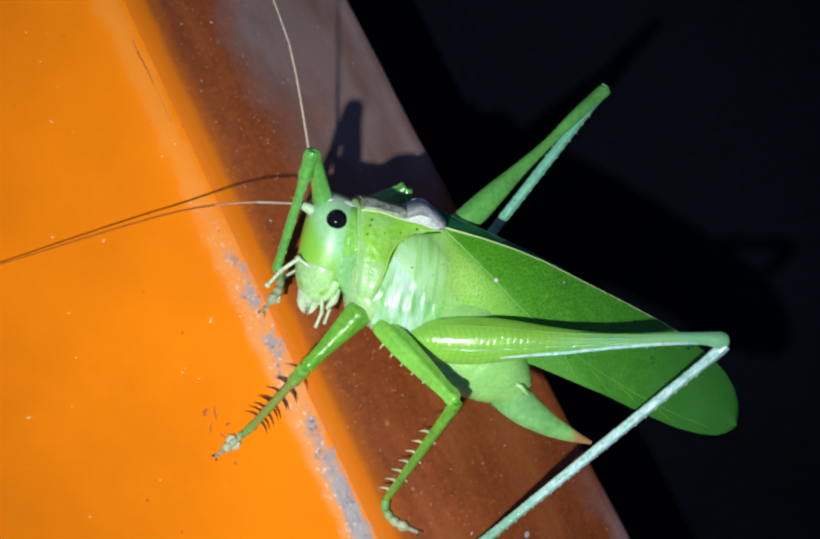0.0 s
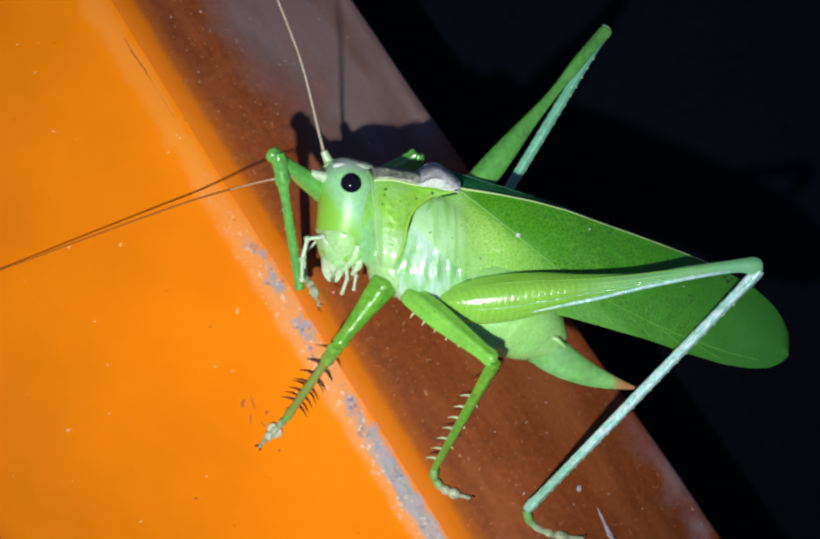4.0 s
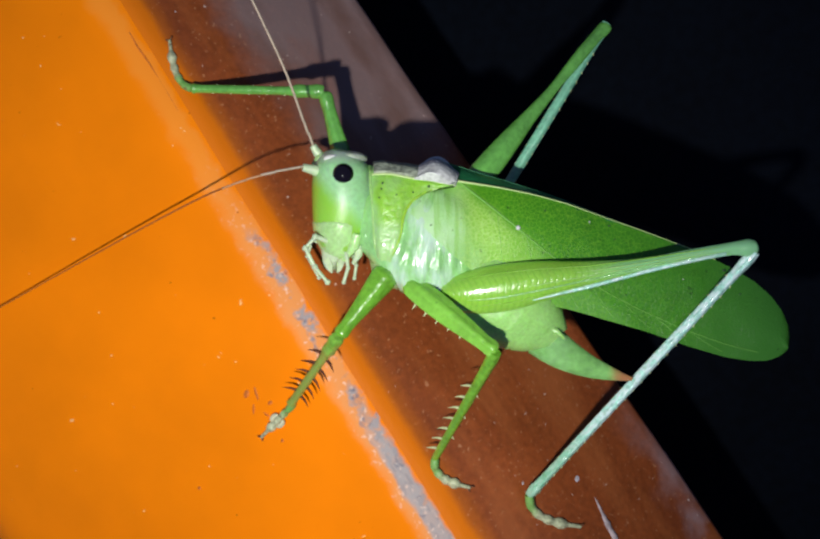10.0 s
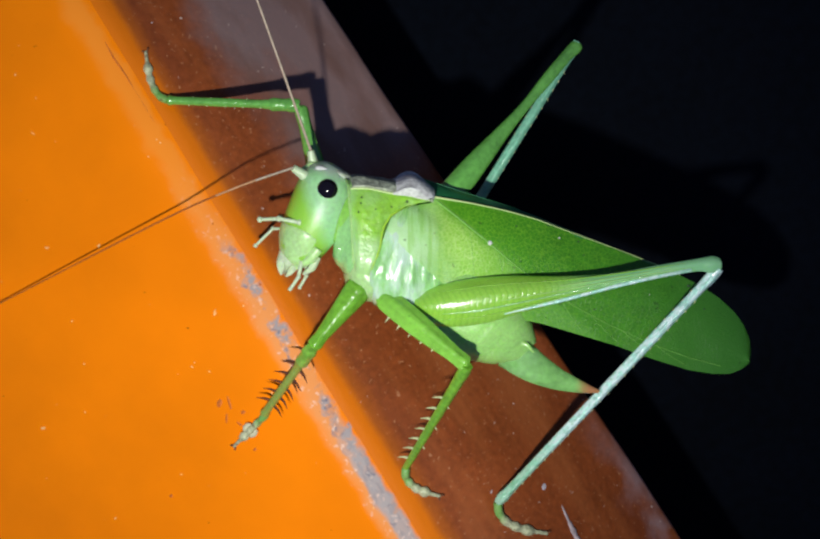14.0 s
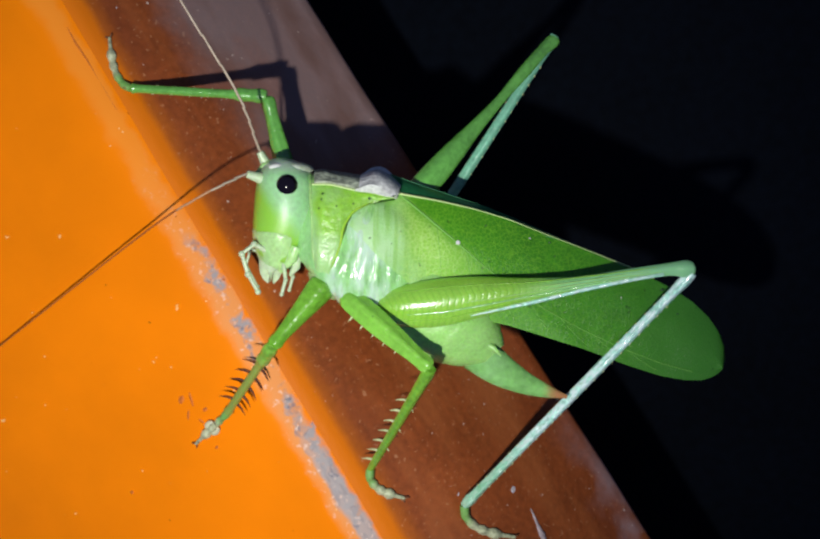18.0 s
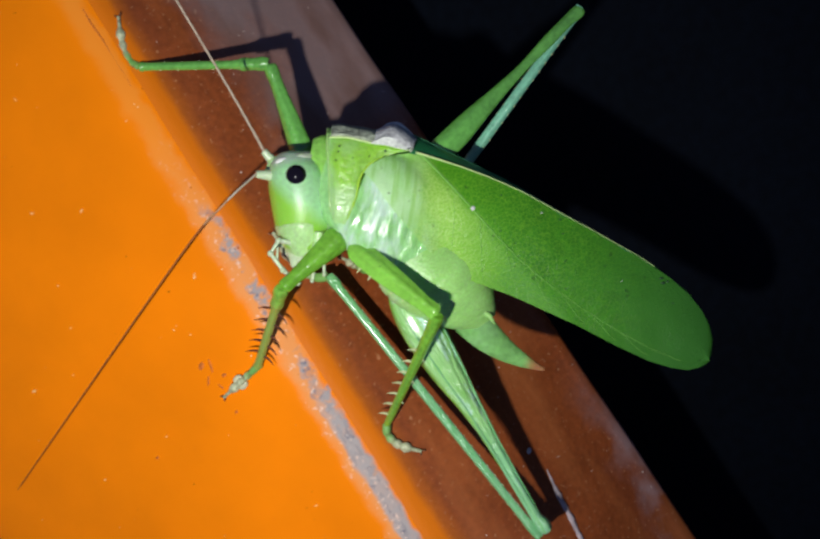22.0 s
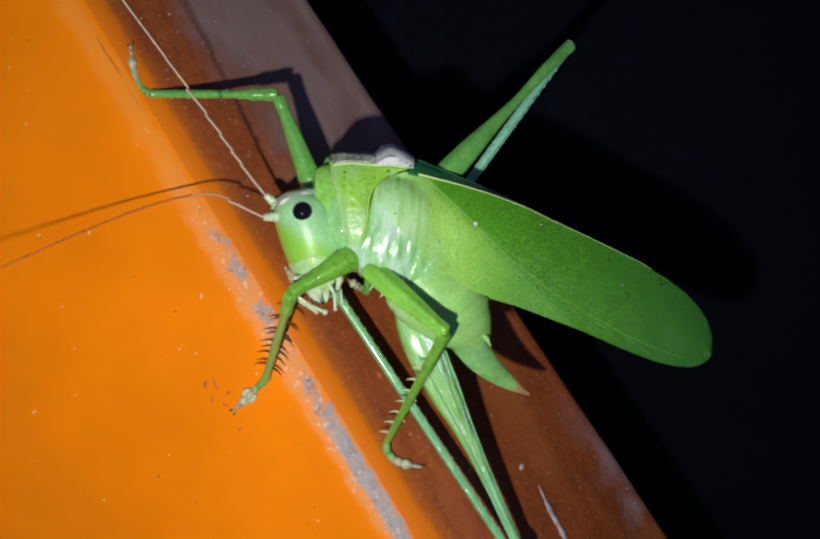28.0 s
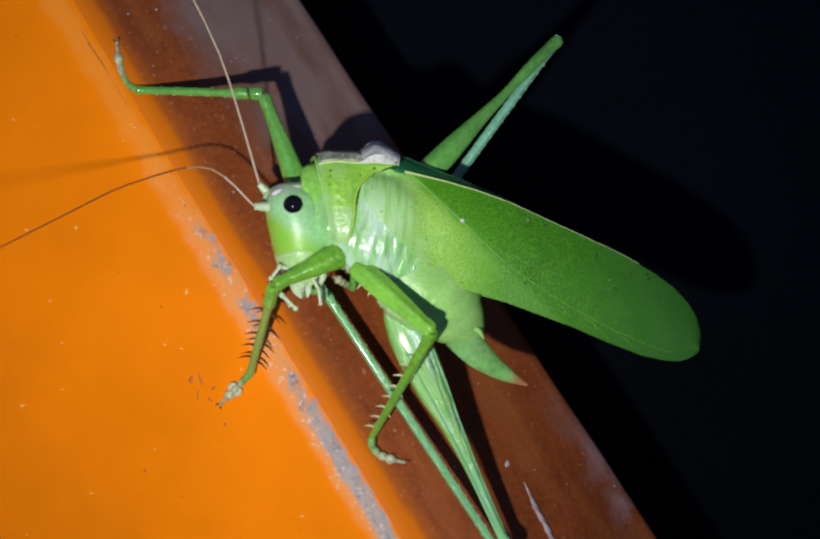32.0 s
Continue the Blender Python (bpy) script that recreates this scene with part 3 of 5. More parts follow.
beam = tagged(new("painted_beam"), "orange painted beam with rust-brown sloping side and worn rounded ridge", "beam")
left_x = -0.0489
top_line = [(left_x - 0.004, -0.010), (left_x - 0.003, -0.003), (left_x - 0.001, -0.0008), (left_x + 0.002, 0.0)]
top_line += [(left_x + 0.002 + (SECTION[0][0] - left_x - 0.002) * k / 24, 0.0) for k in range(1, 24)]
top_line += smooth_line(SECTION[:CUT + 1], 3)
back = [(top_line[-1][0] - 0.003, top_line[-1][1] - 0.004), (left_x + 0.004, -0.010)]
sweep(top_line + back, "top_cap", ORANGE, beam, "orange paint worn to grey along the ridge")
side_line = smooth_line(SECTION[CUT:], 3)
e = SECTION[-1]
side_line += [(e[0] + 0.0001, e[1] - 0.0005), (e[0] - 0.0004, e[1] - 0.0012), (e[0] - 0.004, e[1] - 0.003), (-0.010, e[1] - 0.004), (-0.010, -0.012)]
sweep(side_line, "side_panel", BROWN, beam, "rust-brown glossy paint with painted sheen streaks, dust and pale specks")
foot_line = [(-0.004, -0.0280), (-0.004, FLOOR_Z), (-0.044, FLOOR_Z), (-0.044, -0.0105), (-0.011, -0.0105), (-0.011, -0.0280)]
sweep(foot_line, "base_block", UNDER, beam, steps=20)
# small chips and streaks of pale paint on the side, and a crack along its upper border
for y, x, a, b, turn in ((-0.0309, 0.0095, 0.00045, 0.00030, 20), (0.0347, 0.0036, 0.0007, 0.0003, 70), (0.0330, 0.0038, 0.00035, 0.00022, 20), (0.0338, 0.0050, 0.0004, 0.0003, 60), (-0.0270, 0.0064, 0.00030, 0.00012, 40)):
    tilt = math.atan2(side_z(x - 0.0005) - side_z(x + 0.0005), 0.001)
    m = Matrix.Translation((x + drift(x, y), y, side_z(x))) @ Matrix.Rotation(tilt, 4, "Y") @ Matrix.Rotation(radians(turn), 4, "Z")
    part("paint_chip", ball((0, 0, 0), 1.0, (a, b, 0.00006), seg=12), WHITE, beam, "pale chip in the paint", at=m)
pts = []
for x, y in smooth_line([(0.0098, -0.0334), (0.0096, -0.0352), (0.0094, -0.0371), (0.0093, -0.0392), (0.0091, -0.0415), (0.0090, -0.0443)], 5):
    pts.append(Vector((x + drift(x, y), y, side_z(x) - 0.00006)))
part("scrape", tube(pts, [(0.00036 + 0.00022 * noise.noise((k * 0.6, 6, 1))) * min(1.0, (k + 1) / 10, (len(pts) - k) / 6) for k in range(len(pts))], 8), SCRAPE, beam, "long pale scrape in the paint")
for x, y, a, b, turn in ((-0.0104, -0.0031, 0.0005, 0.0003, 30), (-0.0094, -0.0036, 0.0008, 0.00014, 70), (-0.0107, -0.0048, 0.0006, 0.00012, 50), (-0.0087, -0.0052, 0.0003, 0.0002, 0), (-0.0098, -0.0060, 0.0004, 0.00012, 110), (-0.0100, -0.0091, 0.00022, 0.00016, 0), (-0.0217, -0.0086, 0.00022, 0.0002, 0)):
    part("scratch", ball((0, 0, 0), 1.0, (a, b, 0.00004), seg=10), EDGE, beam, "fine dark scratch in the orange paint", at=Matrix.Translation((x, y, 0.00002)) @ Matrix.Rotation(radians(turn), 4, "Z"))
pts = []
for k in range(50):
    y = 0.0240 + 0.09 * k / 49
    x = -0.0002 + 0.00018 * noise.noise((y * 300, 1, 0))
    pts.append(Vector((x + drift(x, y), y, side_z(x) - 0.00006)))
part("crack", tube(pts, [(0.00009 + 0.00007 * noise.noise((k * 0.8, 3, 0))) for k in range(50)], 8), EDGE, beam, "dark crack along the paint border")
tagged(sheet("blue_board", -0.40, -0.062, -0.5, 0.5, FLOOR_Z + 0.011, BLUE, 0.011), "blue plastic board lying beside the orange beam", "board")


# ---- the bush-cricket ----
cricket = tagged(new("bush_cricket"), "bright green bush-cricket with long legs perched across the beam's ridge", "insect")
cricket.matrix_basis = HOME
MID = -30.0
MOVERS = []
FRONT_MOVERS = []


def with_body(ob):
    MOVERS.append((ob, ob.matrix_basis.copy()))
    return ob


def with_front(ob):
    FRONT_MOVERS.append((ob, ob.matrix_basis.copy()))
    return ob


def ring(u, v, ru, rv, rw, tilt=0.0, n=28):
    """An ellipse across the body: rv along the drawing at tilt degrees from upright, rw across."""
    a = radians(tilt)
    out = []
    for k in range(n):
        f = 2 * math.pi * k / n
        c, s = math.cos(f), math.sin(f)
        out.append(dr(u + math.sin(a) * rv * c + ru * c, v - math.cos(a) * rv * c, MID + rw * s))
    return out


def boxy(c, s_, power=0.62):
    """A rounded-box section: cosine and sine raised to a power."""
    return math.copysign(abs(c) ** power, c), math.copysign(abs(s_) ** power, s_)


# thorax and abdomen
thorax_keys = [(655, 430, 52, 46, 10), (690, 446, 76, 66, 12), (740, 464, 102, 80, 14), (785, 478, 110, 86, 16), (830, 496, 108, 80, 20), (880, 524, 90, 62, 24), (930, 556, 60, 40, 28)]
BOX = 0.62


def flank_w(u, v):
    """How far the flank stands out from the middle plane."""
    q = u - 0.28 * (480 - v)
    c = along([(k[0], k[1]) for k in thorax_keys], q)
    rv = along([(k[0], k[2]) for k in thorax_keys], q)
    rw = along([(k[0], k[3]) for k in thorax_keys], q)
    return rw * max(0.0, 1 - min(1.0, abs(v - c) / rv) ** (2 / BOX)) ** (BOX / 2) + crease(u, v)


def crease(u, v):
    """Slanting folds of the soft flank."""
    fold = math.sin((u - 0.28 * (480 - v)) * 0.25 + 2.6 * noise.noise((u * 0.02, v * 0.016, 1))) * (0.55 + noise.noise((u * 0.03, v * 0.02, 8)))
    return 2.3 * fold + 2.0 * noise.noise((u * 0.05, v * 0.04, 5))


# the hind part of the thorax lies lower, under the wings
rings = []
for u, v, rv, rw, t in smooth_line(thorax_keys[:4] + [(830, 496, 104, 70, 20), (880, 524, 86, 48, 24), (930, 556, 56, 26, 28)], 16):
    row = []
    for k in range(88):
        f = 2 * math.pi * k / 88
        c, s_ = boxy(math.cos(f), math.sin(f), BOX)
        a = radians(t)
        q = v - math.cos(a) * rv * c
        uu = u + math.sin(a) * rv * c
        p = dr(uu, q, MID + rw * s_)
        row.append(p + (p - dr(u, v, MID)).normalized() * S * crease(uu, q))
    rings.append(row)
with_body(part("thorax", loft(rings), PALE, cricket, "pale green glossy flank"))
chest = [ring(u, v, 0, rv, rw, t) for u, v, rv, rw, t in smooth_line([(676, 455, 34, 40, 20), (692, 478, 50, 56, 25), (708, 506, 52, 62, 35), (728, 536, 42, 58, 50), (752, 556, 26, 46, 60)], 5)]
abdomen_keys = [(800, 516, 48, 30, 22), (850, 545, 94, 54, 28), (910, 580, 99, 70, 34), (960, 618, 80, 66, 40), (1000, 648, 55, 46, 44), (1026, 664, 30, 26, 46)]
line = smooth_line(abdomen_keys, 10)
rings = []
for i, (u, v, rv, rw, t) in enumerate(line):
    g = 1 - 0.028 * max(0, math.cos(2 * math.pi * i / 7)) ** 6
    rings.append(ring(u, v, 0, rv * g, rw * g, t))
TAIL = Matrix.Translation(dr(830, 520, MID))
abdomen = part("abdomen", move_to(loft(rings), TAIL), BELLY, cricket, "pale green segmented abdomen", at=TAIL)
rings = []
for u, v, r, w in smooth_line([(990, 650, 40, 24), (1036, 688, 30, 15), (1088, 716, 20, 9), (1135, 732, 11, 6), (1172, 741, 3, 2)], 6):
    rings.append([dr(u + 0.45 * r * math.cos(f), v - r * math.cos(f), MID + w * math.sin(f)) for f in [2 * math.pi * k / 14 for k in range(14)]])
part("ovipositor", move_to(loft(rings), TAIL), OVI, abdomen, "short upcurved blade with a brown tip")
for w in (10, -70):
    part("cercus", move_to(tube([dr(1008, 640, w * 0.6 - 10), dr(1028, 650, w * 0.8), dr(1042, 664, w * 0.7)], [8 * S, 6 * S, 1.5 * S], 8), TAIL), BELLY, abdomen)

# pronotum saddle with its grey disc
REAR = [(0, 838), (44, 832), (52, 808), (62, 780), (75, 752), (90, 731), (110, 716), (130, 708)]


def saddle(a, f, grow):
    rear = along(REAR, abs(math.degrees(f)))
    front = 670 + 12 * max(0.0, (abs(math.degrees(f)) - 65) / 65)
    u = front + a * (rear - front)
    grow = grow * (1 - 0.10 * (1 - a) ** 5)
    c, s_ = boxy(math.cos(f), math.sin(f))
    r = grow * (1.0 + 0.022 * noise.noise((u * 0.03, f * 2.2, 3)) + 0.018 * math.sin(a * 8) * math.sin(abs(f)))
    v = 428 + 0.16 * (u - 660) - (108 - 4 * a) * r * c
    w = (78 + 8 * a) * r * s_
    # the rear rim of the side lobes lies close on the flank
    close = max(0.0, min(1.0, (a - 0.55) / 0.45)) ** 1.5 * max(0.0, min(1.0, (abs(math.degrees(f)) - 48) / 14))
    rim = math.copysign(flank_w(u, v) + 3.5 + 60 * (grow - 1.005), s_)
    return dr(u, v, MID + w + (rim - w) * close)


rings = []
for k in range(25):
    fs = [radians(-130 + 260 * j / 52) for j in range(53)]
    rings.append([saddle(k / 24, f, 1.005) for f in fs] + [saddle(k / 24, f, 0.955) for f in fs[::-1]])
pronotum = with_front(part("pronotum", loft(rings), SHIELD, cricket, "yellow-green saddle-shaped shield"))
part("chest", loft(chest), CLYPEUS, pronotum, "yellow-green breast plate")
rings = []
for k in range(23):
    a = 0.04 + 0.97 * k / 22
    bumpy = 0.035 * max(0, math.sin((a - 0.60) / 0.42 * math.pi)) if a > 0.60 else 0.0
    fs = [radians(44) * (j / 10 - 1) for j in range(21)]
    rings.append([saddle(a, f, 1.085 + bumpy + 0.02 * noise.noise((a * 9, f * 6, 7))) for f in fs] + [saddle(a, f, 0.98) for f in fs[::-1]])
for a, f, r in ((0.20, 60, 2.4), (0.21, 68, 2.0), (0.19, 78, 1.8), (0.86, 55, 3.0), (0.80, 66, 1.8), (0.55, 72, 1.5)):
    part("dark_spot", ball(saddle(a, radians(f), 1.006), r * S, (1, 1, 0.5), seg=8), DARK_DOT, pronotum)
pts = [saddle(0.0, radians(-118 + 236 * k / 40), 1.0) for k in range(41)]
part("front_rim", tube(pts, [(2.2 + 1.2 * math.sin(math.pi * k / 40) + 1.6 * noise.noise((k * 0.35, 2, 9))) * S for k in range(41)], 8), BEAD, pronotum, "pale raised front rim")
part("disc", loft(rings), DISC, pronotum, "weathered grey back plate")
for side in (1, -1):
    pts = [saddle(1.0, side * radians(54 + 66 * k / 24), 1.004) for k in range(25)]
    part("rear_rim", tube(pts, [(0.6 + 1.8 * math.sin(math.pi * k / 24) + 1.0 * noise.noise((k * 0.5, 4, 1))) * S for k in range(25)], 8), RIM, pronotum, "yellow-green raised rear rim")
    pts = [saddle(0.02 + 0.98 * k / 18, side * radians(46), 1.04) for k in range(19)]
    part("cream_edge", tube(pts, [2.0 * S] * 19, 8), CREAM, pronotum)
    rings = []
    for k in range(9):
        a = 0.56 + 0.46 * k / 8
        fs = [side * radians(4 + 44 * j / 10) for j in range(11)]
        up = 1.09 + (0.17 if side > 0 else 0.22) * math.sin(math.pi * k / 8) ** 1.3
        rings.append([saddle(a, f, up + 0.012 * noise.noise((j * 0.5, k * 0.7, side * 3))) for j, f in enumerate(fs)] + [saddle(a, f, 1.05) for f in fs[::-1]])
    part("rear_lobe", loft(rings), LOBE, pronotum, "whitish raised rear lobe")

# wings
TOP = [(-64, 4), (-30, 10), (0, 18), (37, 28), (106, 45), (172, 58), (240, 67), (312, 70), (402, 75), (509, 79), (580, 76), (630, 68), (670, 54), (700, 36), (720, 16), (732, -6), (737, -24)]
LOW = [(-64, -60), (-30, -64), (0, -78), (30, -92), (102, -116), (180, -136), (240, -134), (327, -116), (475, -99), (560, -94), (633, -86), (680, -74), (710, -61), (726, -46), (734, -34), (737, -26)]
RIDGE = [(0, 54), (53, 58), (121, 65), (190, 72), (238, 74), (311, 75), (402, 78), (509, 80), (580, 77), (630, 69), (670, 55)]
MAIN_VEIN = [(30, 27), (100, 8), (170, -12), (235, -32), (303, -49), (380, -60), (450, -66), (540, -68), (620, -64), (700, -52)]
CA, SA = 0.9216, 0.3881


def wing_point(s, h, w):
    """s along the wing, h above its axis."""
    return dr(800 + s * CA + h * SA, 375 + s * SA - h * CA, w)


def wing_w(s, h):
    """How far the wing stands out from the middle plane: close on the flank at its base."""
    hi, lo = along(TOP, s), along(LOW, s)
    q = (h - hi) / (lo - hi)
    fold = 12 + 42 * math.exp(-max(0.0, s) / 330)
    bulge = (30 * max(0.0, math.sin(math.pi * min(1, q * 1.15))) ** 0.9 + 10 * q) * math.exp(-max(0.0, s) / 420) * (1 - 0.75 * math.exp(-max(0.0, s) / 110)) + 5 * math.sin(math.pi * max(0.0, min(1.0, q)))
    u, v = 800 + s * CA + h * SA, 375 + s * SA - h * CA
    near = min(1.0, max(0.0, 1 - s / 260)) ** 0.6 * min(1.0, q * 6)
    hug = flank_w(u, v) + along([(-64, 1.5), (0, 2.5), (60, 5)], s)
    w = fold + bulge
    w += max(0.0, hug - w) * near
    return min(w, max(hug, 46)) if s < 20 else w


def back_bend(s):
    """The folded wings lean away towards their tips."""
    return 26 * (max(0.0, s) / 737) ** 2


def wing(side):
    top_rows, low_rows = [], []
    for k in range(57):
        s = -64 + 801 * (1 - (1 - k / 56) ** 1.6)
        hi, lo = along(TOP, s), along(LOW, s)
        row = []
        for j in range(23):
            q = j / 22
            h = hi + (lo - hi) * q
            row.append((s, h, MID - back_bend(s) + side * (wing_w(s, h) + 2.0 * noise.noise((s * 0.02, q * 3, side)))))
        top_rows.append([wing_point(s, h, w) for s, h, w in row])
        low_rows.append([wing_point(s, h, w - side * 3.0) for s, h, w in row])
    ob = part("wing", loft([a + b[::-1] for a, b in zip(top_rows, low_rows)]), WING, cricket, "leaf-green veined folded forewing")
    # flat upper field inside the fold
    rows = []
    for k in range(40):
        s = 640 * k / 39
        hi = along(TOP, s)
        fold = MID - back_bend(s) + side * (12 + 42 * math.exp(-s / 330))
        rise = along(RIDGE, s) - hi
        line_ = [wing_point(s, hi + rise * (1 - q ** 1.7) - 1, MID - back_bend(s) - side * 4 + (fold - MID + back_bend(s) + side * 4) * q) for q in (0, 0.2, 0.4, 0.6, 0.8, 1)]
        rows.append(line_ + [p - Vector((0, 3 * S, 0)) for p in line_[::-1]])
    part("upper_field", loft(rows), WING_TOP, ob, "dark green flat back of the wing")
    # cream fold line and main veins
    pts = [wing_point(s, along(TOP, s) + 1, MID - back_bend(s) + side * (14 + 42 * math.exp(-s / 330))) for s in range(20, 560, 18)]
    part("fold_line", tube(pts, [(0.5 + 1.9 * math.exp(-i * 18 / 150)) * S for i in range(len(pts))], 8), CREAM, ob, "cream fold line")

    def on_wing(s, h):
        return wing_point(s, h, MID - back_bend(s) + side * (wing_w(s, h) + 1.2))

    main = [on_wing(s, along(MAIN_VEIN, s)) for s in range(30, 700, 16)]
    part("vein", tube(main, [max(0.6, 1.7 - 0.04 * i) * S for i in range(len(main))], 6), VEIN, ob)
    for i in range(7):
        s0 = 120 + 72 * i
        h0 = along(MAIN_VEIN, s0)
        pts = [on_wing(s0 + 70 * q, h0 - (h0 - along(LOW, s0 + 70 * q) - 8) * q) for q in [k / 9 for k in range(10)]]
        part("vein", tube(pts, [0.45 * S] * 10, 5), VEIN, ob)
    for s, h, r in ((170, -11, 4.6), (292, 52, 1.9), (500, 20, 1.3)):
        part("pale_spot", ball(on_wing(s, h), r * S, (1, 1, 0.5), seg=10), LOBE, ob)
    if side > 0:
        for s, h, r in ((566, 66, 3.2), (574, 60, 3.6), (580, 67, 2.8), (612, 36, 2.0), (330, 60, 1.9), (350, 40, 1.5), (205, 40, 1.7), (262, 66, 1.6), (240, -20, 1.5), (410, -50, 1.6), (455, 28, 1.4), (300, -66, 1.5)):
            part("dark_spot", ball(on_wing(s, h), r * S, (1.3, 0.8, 0.4), seg=8), DARK_DOT, ob)
    return ob


WINGS = [wing(1), wing(-1)]

# head with eyes, mouthparts and feelers
NECK = Matrix.Translation(dr(613, 340, MID))
rings = []
for v, u, ru, rw in smooth_line([(294, 612, 8, 12), (298, 612, 24, 30), (312, 611, 40, 49), (330, 610, 50, 60), (362, 610, 55, 64), (402, 610, 55, 60), (440, 606, 49, 51), (466, 604, 42, 43), (486, 604, 33, 36), (494, 604, 18, 20)], 6):
    rings.append([dr(u + ru * (1.14 if math.cos(2 * math.pi * k / 36) > 0 else 1.0) * math.cos(2 * math.pi * k / 36), v + 0.14 * ru * math.cos(2 * math.pi * k / 36), MID + rw * math.copysign(abs(math.sin(2 * math.pi * k / 36)) ** 0.85, math.sin(2 * math.pi * k / 36))) for k in range(36)])
head = part("head", move_to(loft(rings), NECK), FACE, cricket, "smooth green head with long face", at=NECK)


def on_head(name, bm, mat, label=""):
    return part(name, move_to(bm, NECK), mat, head, label)


for side in (1, -1):
    on_head("eye", ball(dr(613, 341, MID + side * 55), 20.5 * S, (1, 1, 0.75), seg=24), EYEM, "glossy black eye")
for side in (1, -1):
    on_head("crown_spot", ball(dr(593, 312, MID + side * 35), 11 * S, (1.6, 0.85, 0.8)), SPOT, "white spot on the crown")
on_head("crown", ball(dr(626, 311, MID), 34 * S, (1.05, 0.42, 1.15)), CROWN, "greyish crown")
on_head("brow", tube([dr(556, 328, MID - 8), dr(568, 316, MID - 8), dr(590, 308, MID - 8)], [6 * S, 12 * S, 14 * S], 12), CLYPEUS, "pale knob between the feelers")
rings = []
for v, u, ru, rw in smooth_line([(428, 607, 46, 50), (436, 607, 51, 53.5), (448, 606, 49.5, 51), (466, 605, 44, 45), (482, 604, 36, 39), (498, 604, 26, 28), (504, 604, 14, 16)], 5):
    rings.append([dr(u + ru * math.cos(2 * math.pi * k / 28), v + 0.10 * ru * math.cos(2 * math.pi * k / 28), MID + rw * math.sin(2 * math.pi * k / 28)) for k in range(28)])
on_head("clypeus", loft(rings), CLYPEUS, "paler lower face plate")
rings = []
for v, u, ru, rw in smooth_line([(468, 601, 30, 34), (480, 600, 27, 31), (494, 598, 24, 27), (506, 597, 20, 22), (515, 598, 13, 14), (520, 599, 5, 6)], 5):
    rings.append([dr(u + ru * math.cos(2 * math.pi * k / 20) * (1 + 0.1 * math.sin(6 * math.pi * k / 20)), v + max(0.0, v - 495) * 0.45 * math.sin(10 * math.pi * k / 20), MID + rw * math.sin(2 * math.pi * k / 20)) for k in range(20)])
on_head("labrum", loft(rings), MOUTH, "pale lip")
for side in (1, -1):
    on_head("mandible", tube([dr(640, 455, MID + side * 36), dr(635, 478, MID + side * 34), dr(616, 506, MID + side * 18)], [10 * S, 11 * S, 4 * S], 12), CLYPEUS)
    on_head("maxilla", tube([dr(645, 470, MID + side * 24), dr(644, 494, MID + side * 22), dr(634, 512, MID + side * 12)], [8 * S, 8 * S, 4 * S], 10), MOUTH)
collar = [ring(u, v, 0, rv, rw, 8) for u, v, rv, rw in ((636, 390, 40, 22), (650, 395, 52, 27), (664, 402, 58, 34), (690, 416, 56, 44))]
with_front(part("neck", loft(collar), COLLAR, cricket, "glossy green collar behind the head"))


def palp(points, r):
    first = Matrix.Translation(dr(*points[0]))
    local = NECK.inverted() @ first
    pts = [dr(*q) for q in points]
    bm = tube(pts, [r * S * (1.0 - 0.1 * i) for i in range(len(pts))], 8)
    for q in pts[1:-1]:
        ball(q, r * 1.15 * S, bm=bm, seg=8)
    ball(pts[-1], r * 1.1 * S, bm=bm, seg=8)
    ob = part("palp", move_to(bm, first), MOUTH, head, "thin pale jointed palp", at=local)
    return ob, local


PALPS = [palp([(590, 470, 0), (560, 462, 12), (542, 485, 18), (562, 520, 14), (588, 548, 8)], 5.8),
         palp([(590, 475, -50), (556, 470, -60), (548, 500, -62), (572, 540, -60)], 4.4),
         palp([(620, 490, 0), (627, 520, 6), (622, 548, 4)], 4.2),
         palp([(628, 488, -40), (640, 515, -44), (636, 540, -44)], 4.0)]


def feeler_bone(length, r0, r1):
    bm = tube([Vector((length * S * k / 6, 0, 0)) for k in range(7)], [(r0 + (r1 - r0) * k / 6) * S for k in range(7)], 8)
    return ball((length * S, 0, 0), r1 * S, bm=bm, seg=8)


for p, q in (((570, 336, -5), (536, 328, 8)), ((576, 318, -48), (556, 286, -36))):
    on_head("scape", tube([dr(*p), dr((p[0] + q[0]) / 2, (p[1] + q[1]) / 2, (p[2] + q[2]) / 2), dr(*q)], [12 * S, 9.5 * S, 7 * S], 12), MOUTH, "thick pale feeler base")
LEFT_PIECES = (28, 28, 28, 28, 28, 28, 30, 32, 36, 40, 46, 52, 60, 70, 80, 90, 100, 110, 130)
RIGHT_PIECES = (30, 30, 32, 36, 42, 50, 60, 70, 80, 80, 80, 80)
feeler_left = [part("antenna", feeler_bone(n, 2.4 - 0.07 * k, 2.33 - 0.07 * k), ANTENNA if k < 3 else TAN_ANTENNA if k < 6 else DARK_ANTENNA, cricket, "hair-thin tan feeler") for k, n in enumerate(LEFT_PIECES)]
